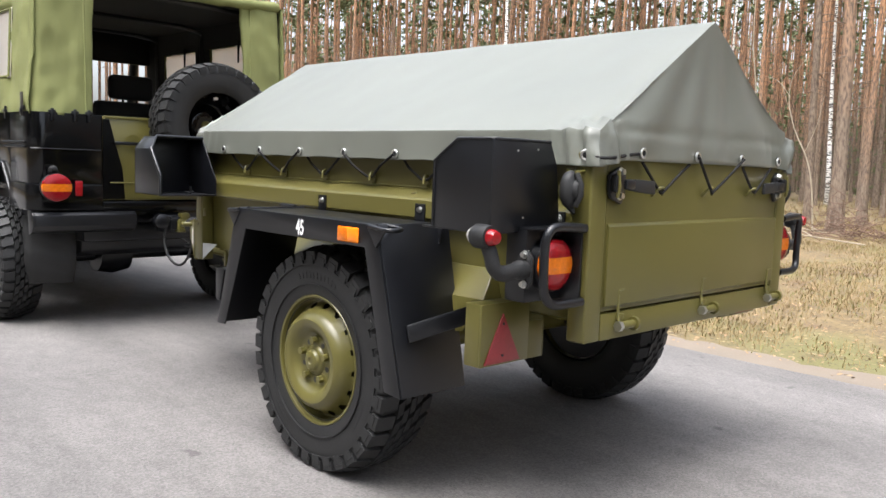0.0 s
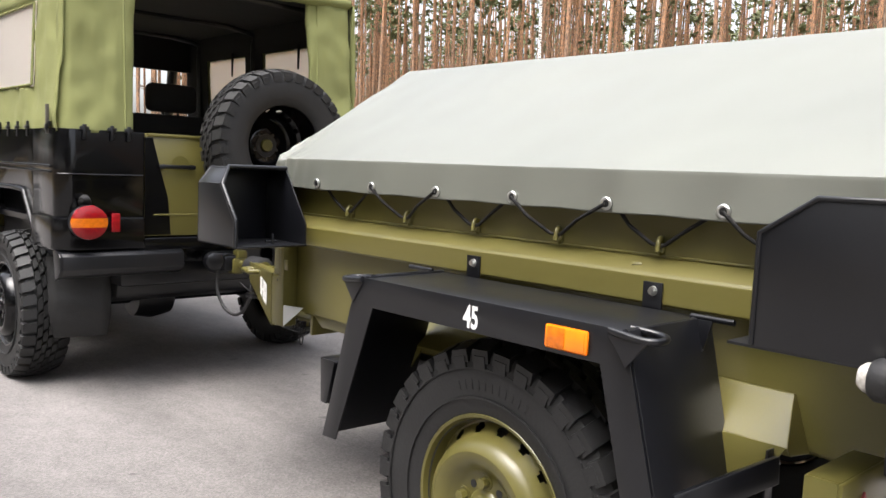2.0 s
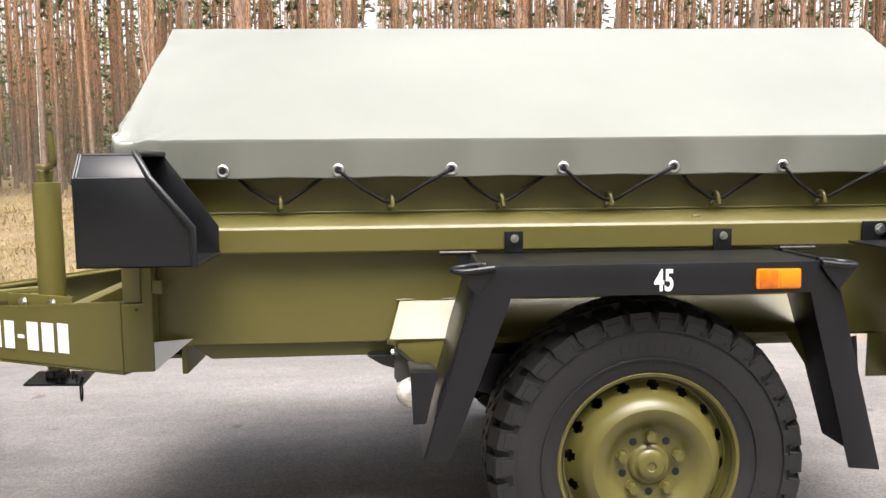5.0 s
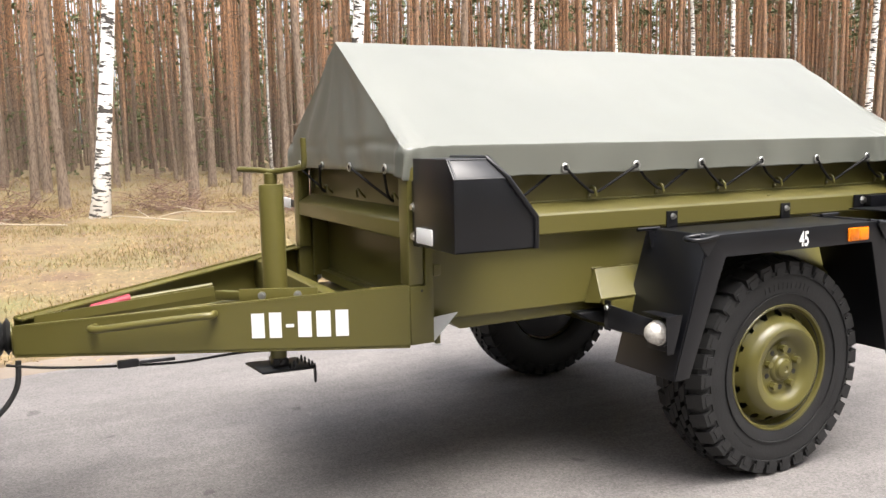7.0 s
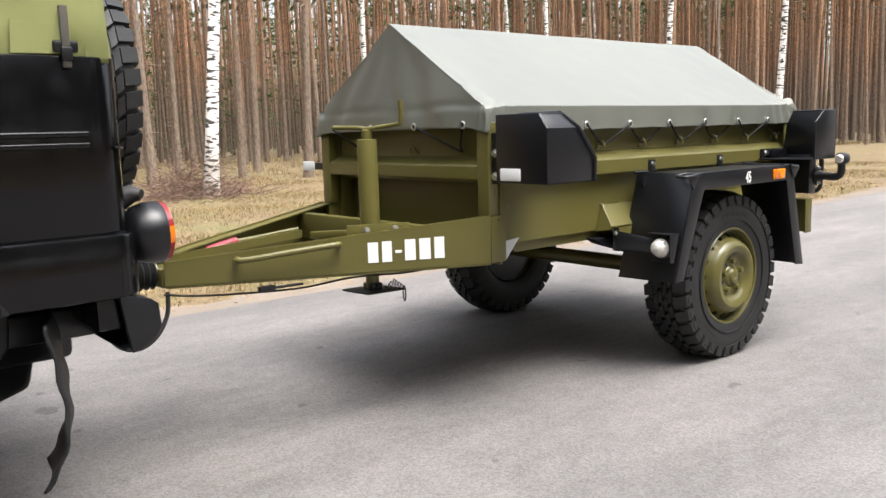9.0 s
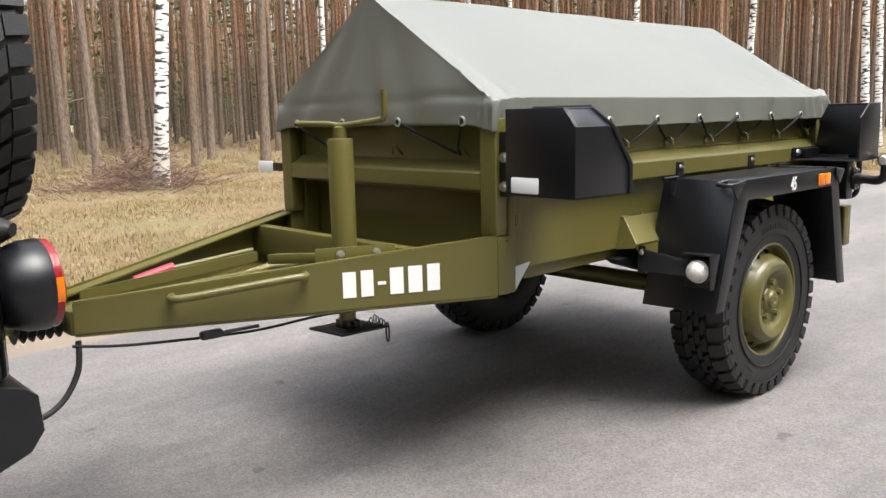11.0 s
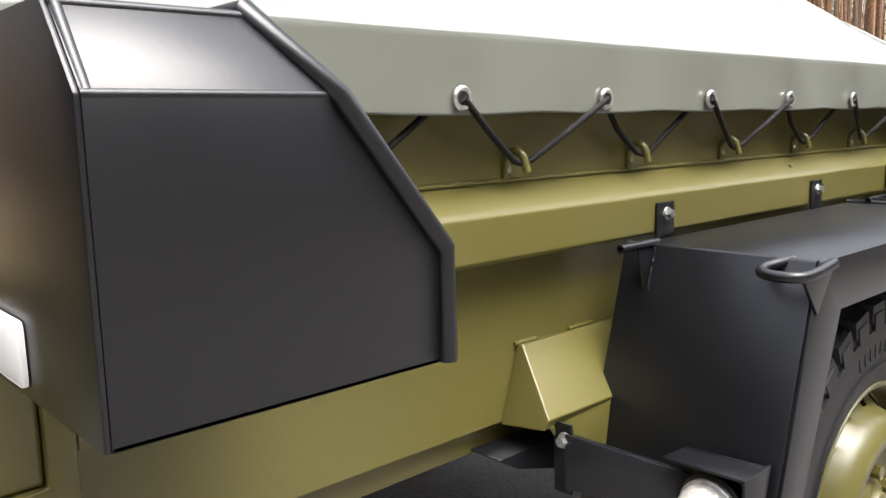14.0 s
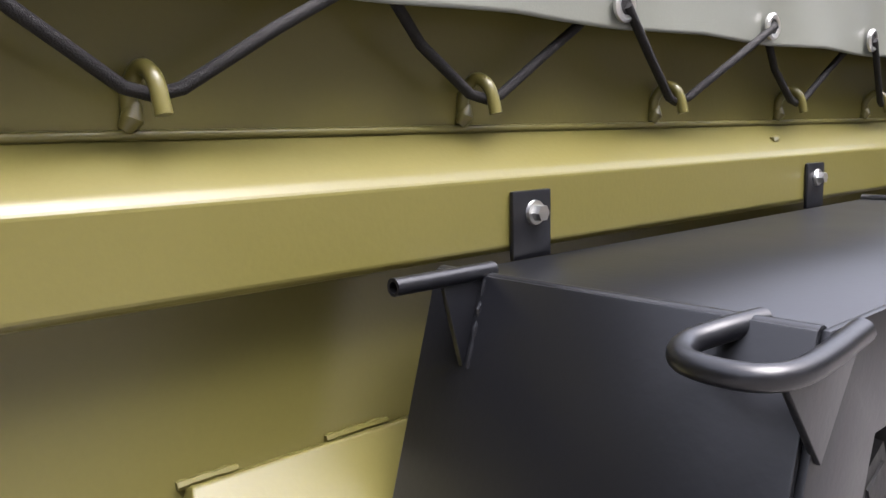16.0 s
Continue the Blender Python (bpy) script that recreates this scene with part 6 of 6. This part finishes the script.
z0 = lie(12.9, 3.9)
sapling("crooked pale young birch with bare twigs", [(12.9, 3.85, z0), (12.9, 3.92, 0.8), (12.9, 4.05, 1.35), (12.92, 4.33, 1.9), (12.9, 4.47, 2.42), (12.88, 4.43, 2.83), (12.9, 4.2, 3.2)],
        [[(12.9, 4.38, 2.1), (12.95, 4.6, 2.6), (12.9, 4.7, 3.1)], [(12.9, 4.1, 1.5), (12.85, 3.9, 2.0), (12.9, 3.84, 2.5)], [(12.9, 4.45, 2.5), (12.9, 4.7, 2.8), (12.9, 4.95, 2.9)]])
sapling("slender pale young birch with few twigs", [(12.9, 5.1, lie(12.9, 5.1)), (12.9, 5.08, 1.4), (12.92, 5.14, 2.65), (12.9, 5.24, 3.5), (12.9, 5.26, 4.35), (12.88, 5.2, 5.2)],
        [[(12.9, 5.1, 2.2), (12.9, 5.3, 2.7), (12.9, 5.4, 3.2)], [(12.9, 5.2, 3.2), (12.9, 5.0, 3.6), (12.9, 4.9, 4.1)]])
taken.append((12.9, 4.1))

spots = []
tries = 0
while len(spots) < 2500 and tries < 90000:
    tries += 1
    x = 6 + 76 * rnd.random() ** 1.1
    y = rnd.uniform(-30 - 1.3 * x, 24 + 1.5 * x)
    edge = 21 if y > -12 else max(7.5, 21 + 0.55 * (y + 12))
    if y > 14:
        edge = max(7, 21 - 0.5 * (y - 14))
    if x < edge + 3 * noise.noise((y * 0.15, 0, 9)):
        continue
    gap = 0.95 if x > 34 else 1.2
    if all((x - a) ** 2 + (y - b) ** 2 > gap * gap for a, b in taken):
        taken.append((x, y))
        spots.append((x, y))
spots.sort(key=lambda p: (p[0] + 3) ** 2 + (p[1] - 0.5) ** 2)
for x, y in spots[:280]:
    k = rnd.uniform(0.75, 1.15)
    c = copy_thing(rnd.choice(protos), pose(x, y, lie(x, y), 1.3 + rnd.uniform(-1.6, 1.6), rnd.uniform(-1.6, 1.6), rnd.uniform(0, 360)))
    c.scale = (k * 0.66, k * 0.66, k * 1.1)
# unseen wood behind the camera's path, across the road, added to block low skylight
left = [(-12.5 - 32 * rnd.random() ** 1.3, rnd.uniform(-65, 65)) for _ in range(430)]
left += [(rnd.uniform(-9, 12), 34 + 30 * rnd.random()) for _ in range(60)]
spots += [(9 + 55 * rnd.random(), rnd.uniform(-115, -34)) for _ in range(520)]
spots += [(66 + 60 * rnd.random(), rnd.uniform(-175, 130)) for _ in range(3000)]
verts, faces = [], []
for x, y in spots[280:] + left:
    h, r0 = rnd.uniform(14, 19), rnd.uniform(0.06, 0.12)
    lx, ly = rnd.uniform(-0.4, 0.4), rnd.uniform(-0.4, 0.4)
    b = len(verts)
    for z, k in ((0, 1.25), (0.5, 1.0), (h * 0.5, 0.72), (h, 0.3)):
        for a in range(7):
            verts.append((x + lx * z / h + r0 * k * math.cos(a * 0.8976), y + ly * z / h + r0 * k * math.sin(a * 0.8976), z))
    for lev in range(3):
        for a in range(7):
            faces.append((b + lev * 7 + a, b + lev * 7 + (a + 1) % 7, b + lev * 7 + 7 + (a + 1) % 7, b + lev * 7 + 7 + a))
me = bpy.data.meshes.new("far_woods")
me.from_pydata(verts, [], faces)
me.materials.append(PINE)
me.shade_smooth()
woods = tagged(new("far_woods", me), "dense stand of distant pine trunks, with unseen light-blocking trunks to the left", "woods", kind="stuff")
# tufts of needles and low green undergrowth in the depth of the wood
verts, faces = [], []
def tuft(c, size, r):
    for _k in range(8):
        d = Vector((r.gauss(0, 1), r.gauss(0, 1), r.gauss(0.1, 0.7))).normalized() * r.uniform(0.5, 1) * size
        w = d.cross(Vector((r.gauss(0, 1), r.gauss(0, 1), r.gauss(0, 1)))).normalized() * size * 0.17
        b = len(verts)
        verts.extend([tuple(c - w), tuple(c + w), tuple(c + d)])
        faces.append((b, b + 1, b + 2))
for x, y in spots[280:]:
    for _ in range(15 if x < 46 else 11):
        z = rnd.uniform(8.5, 17) if x < 46 else rnd.uniform(2.5, 17)
        tuft(Vector((x + rnd.gauss(0, 1.0), y + rnd.gauss(0, 1.0), z)), 0.55, rnd)
# thick crowns for the unseen left-hand trees, added to dim the side light
for x, y in left:
    for _ in range(32):
        tuft(Vector((x + rnd.gauss(0, 1.1), y + rnd.gauss(0, 1.1), rnd.uniform(4.5, 17))), 1.2, rnd)
for _ in range(1100):
    x, y = rnd.uniform(30, 85), 0
    y = rnd.uniform(-14 - 1.25 * x, 10 + 0.95 * x)
    for _k in range(14):
        tuft(Vector((x + rnd.gauss(0, 0.8), y + rnd.gauss(0, 0.8), abs(rnd.gauss(1.4, 2.4)) + 0.2)), 0.22, rnd)
me = bpy.data.meshes.new("undergrowth")
me.from_pydata(verts, [], faces)
me.materials.append(NEEDLES)
tagged(new("undergrowth", me), "green needles and undergrowth deep in the wood, with unseen light-blocking crowns to the left", "undergrowth", kind="stuff")

# dry grass, litter and twigs
def straw(count, xr, yr, hgt, name, material, label, width=0.004, dens=None):
    verts, faces = [], []
    r = random.Random(len(name) + count)
    for _ in range(count):
        x = xr[0] + (xr[1] - xr[0]) * r.random() ** 1.5
        y = r.uniform(*yr)
        k = noise.noise((x * 0.7, y * 0.7, 2)) + 0.5 * noise.noise((x * 2.3, y * 2.3, 8))
        if x < road_edge(y) + 0.3 + 0.4 * r.random() or k < r.uniform(-0.6, 0.35):
            continue
        z = lie(x, y) - 0.005
        h = hgt * r.uniform(0.35, 1.1) * (0.7 + 0.6 * max(0, k))
        a, ln = r.uniform(0, 6.283), r.uniform(0.2, 1.5)
        dx, dy = math.cos(a) * h * ln, math.sin(a) * h * ln
        wx, wy = -math.sin(a) * width, math.cos(a) * width
        b = len(verts)
        verts.extend([(x - wx, y - wy, z), (x + wx, y + wy, z), (x + dx * 0.45 + wx * 0.8, y + dy * 0.45 + wy * 0.8, z + h * 0.7), (x + dx * 0.45 - wx * 0.8, y + dy * 0.45 - wy * 0.8, z + h * 0.7), (x + dx, y + dy, z + h * 0.85)])
        faces.extend([(b, b + 1, b + 2, b + 3), (b + 3, b + 2, b + 4)])
    me = bpy.data.meshes.new(name)
    me.from_pydata(verts, [], faces)
    me.materials.append(material)
    return tagged(new(name, me), label, "grass", kind="stuff")


STRAW = mat("dry_straw", (0.185, 0.13, 0.055), 0.9, var=0.4, scale=1.2, fine=14, bump=0, col2=(0.36, 0.265, 0.125))
GREENS = mat("young_grass", (0.17, 0.165, 0.06), 0.85, var=0.3, scale=1.5, fine=12, bump=0)
LITTER = mat("dead_leaves", (0.26, 0.15, 0.08), 0.9, var=0.3, scale=3, fine=30, bump=0, col2=(0.44, 0.31, 0.18))
straw(340000, (2.2, 17), (-17, 11), 0.085, "dry_grass", STRAW, "matted dry yellow grass", 0.0024)
straw(60000, (12.5, 34), (-34, 22), 0.22, "tall_dry_grass", STRAW, "taller dry grass at the forest edge", 0.0055)
straw(60000, (2.2, 11), (-16, 10), 0.06, "green_grass", GREENS, "sparse young green grass", 0.003)
verts, faces = [], []
for _ in range(16000):
    x = 2.2 + 12 * rnd.random() ** 1.5
    y = rnd.uniform(-16, 10)
    if x < road_edge(y) + 0.12:
        continue
    z = lie(x, y) + rnd.uniform(0.006, 0.04)
    c, a, sz = Vector((x, y, z)), rnd.uniform(0, 6.283), rnd.uniform(0.007, 0.02)
    u = Vector((math.cos(a), math.sin(a), rnd.uniform(-0.5, 0.5))) * sz
    w = Vector((-math.sin(a), math.cos(a), rnd.uniform(-0.5, 0.5))) * sz * 0.6
    b = len(verts)
    verts.extend([tuple(c - u), tuple(c + w), tuple(c + u), tuple(c - w)])
    faces.append((b, b + 1, b + 2, b + 3))
me = bpy.data.meshes.new("leaf_litter")
me.from_pydata(verts, [], faces)
me.materials.append(LITTER)
tagged(new("leaf_litter", me), "scattered brown dead leaves", "leaves", kind="stuff")


def brush(cx, cy, spread, count, seed):
    r = random.Random(seed)
    out = []
    for _ in range(count):
        x, y = cx + r.gauss(0, spread), cy + r.gauss(0, spread * 1.3)
        a, ln = r.uniform(0, 6.283), r.uniform(0.15, 0.55)
        z = lie(x, y) + abs(r.gauss(0, 0.36)) * math.exp(-((x - cx) ** 2 + (y - cy) ** 2) / (3 * spread ** 2))
        d = Vector((math.cos(a), math.sin(a), r.uniform(-0.15, 0.6))) * ln
        p = Vector((x, y, z))
        out.append(rod([p, p + d * 0.5 + Vector((0, 0, r.uniform(-0.05, 0.08))), p + d], [0.007, 0.005, 0.003], 4, False))
    return tagged(part("brush_heap", merge(*out), BRUSHWOOD), "heap of cut brown brushwood on the grass", "brushwood", kind="stuff")


brush(10.7, -2.3, 0.4, 950, 3)
brush(11.2, 2.7, 0.3, 200, 4)
brush(12.2, 0.3, 0.32, 260, 6)
for x, y, a, ln in ((9.9, 1.9, 1.6, 1.9), (9.6, 0.3, 1.2, 1.4), (10.6, -0.6, 2.2, 1.5), (10.9, -1.9, 0.7, 1.3), (12.3, -3.9, 1.4, 1.8), (11.4, 2.6, 2.0, 1.2), (13.2, 4.6, 1.5, 2.0), (9.0, -5.6, 1.2, 1.1)):
    z = lie(x, y) + 0.04
    d = Vector((math.cos(a), math.sin(a), 0))
    n = d.cross(Vector((0, 0, 1)))
    p = Vector((x, y, z))
    st = merge(rod(smooth_path([p, p + d * ln * 0.4 + n * 0.08 + Vector((0, 0, 0.05)), p + d * ln * 0.75 + Vector((0, 0, 0.1)), p + d * ln + n * 0.1 + Vector((0, 0, 0.05))], 4), [0.012 - 0.0005 * q for q in range(13)], 6), rod([p + d * ln * 0.4 + n * 0.08 + Vector((0, 0, 0.05)), p + d * ln * 0.6 + n * 0.4 + Vector((0, 0, 0.16))], [0.01, 0.004], 5))
    tagged(part("fallen_branch", st, PALEWOOD), "bare pale fallen branch lying in the grass", "branch")
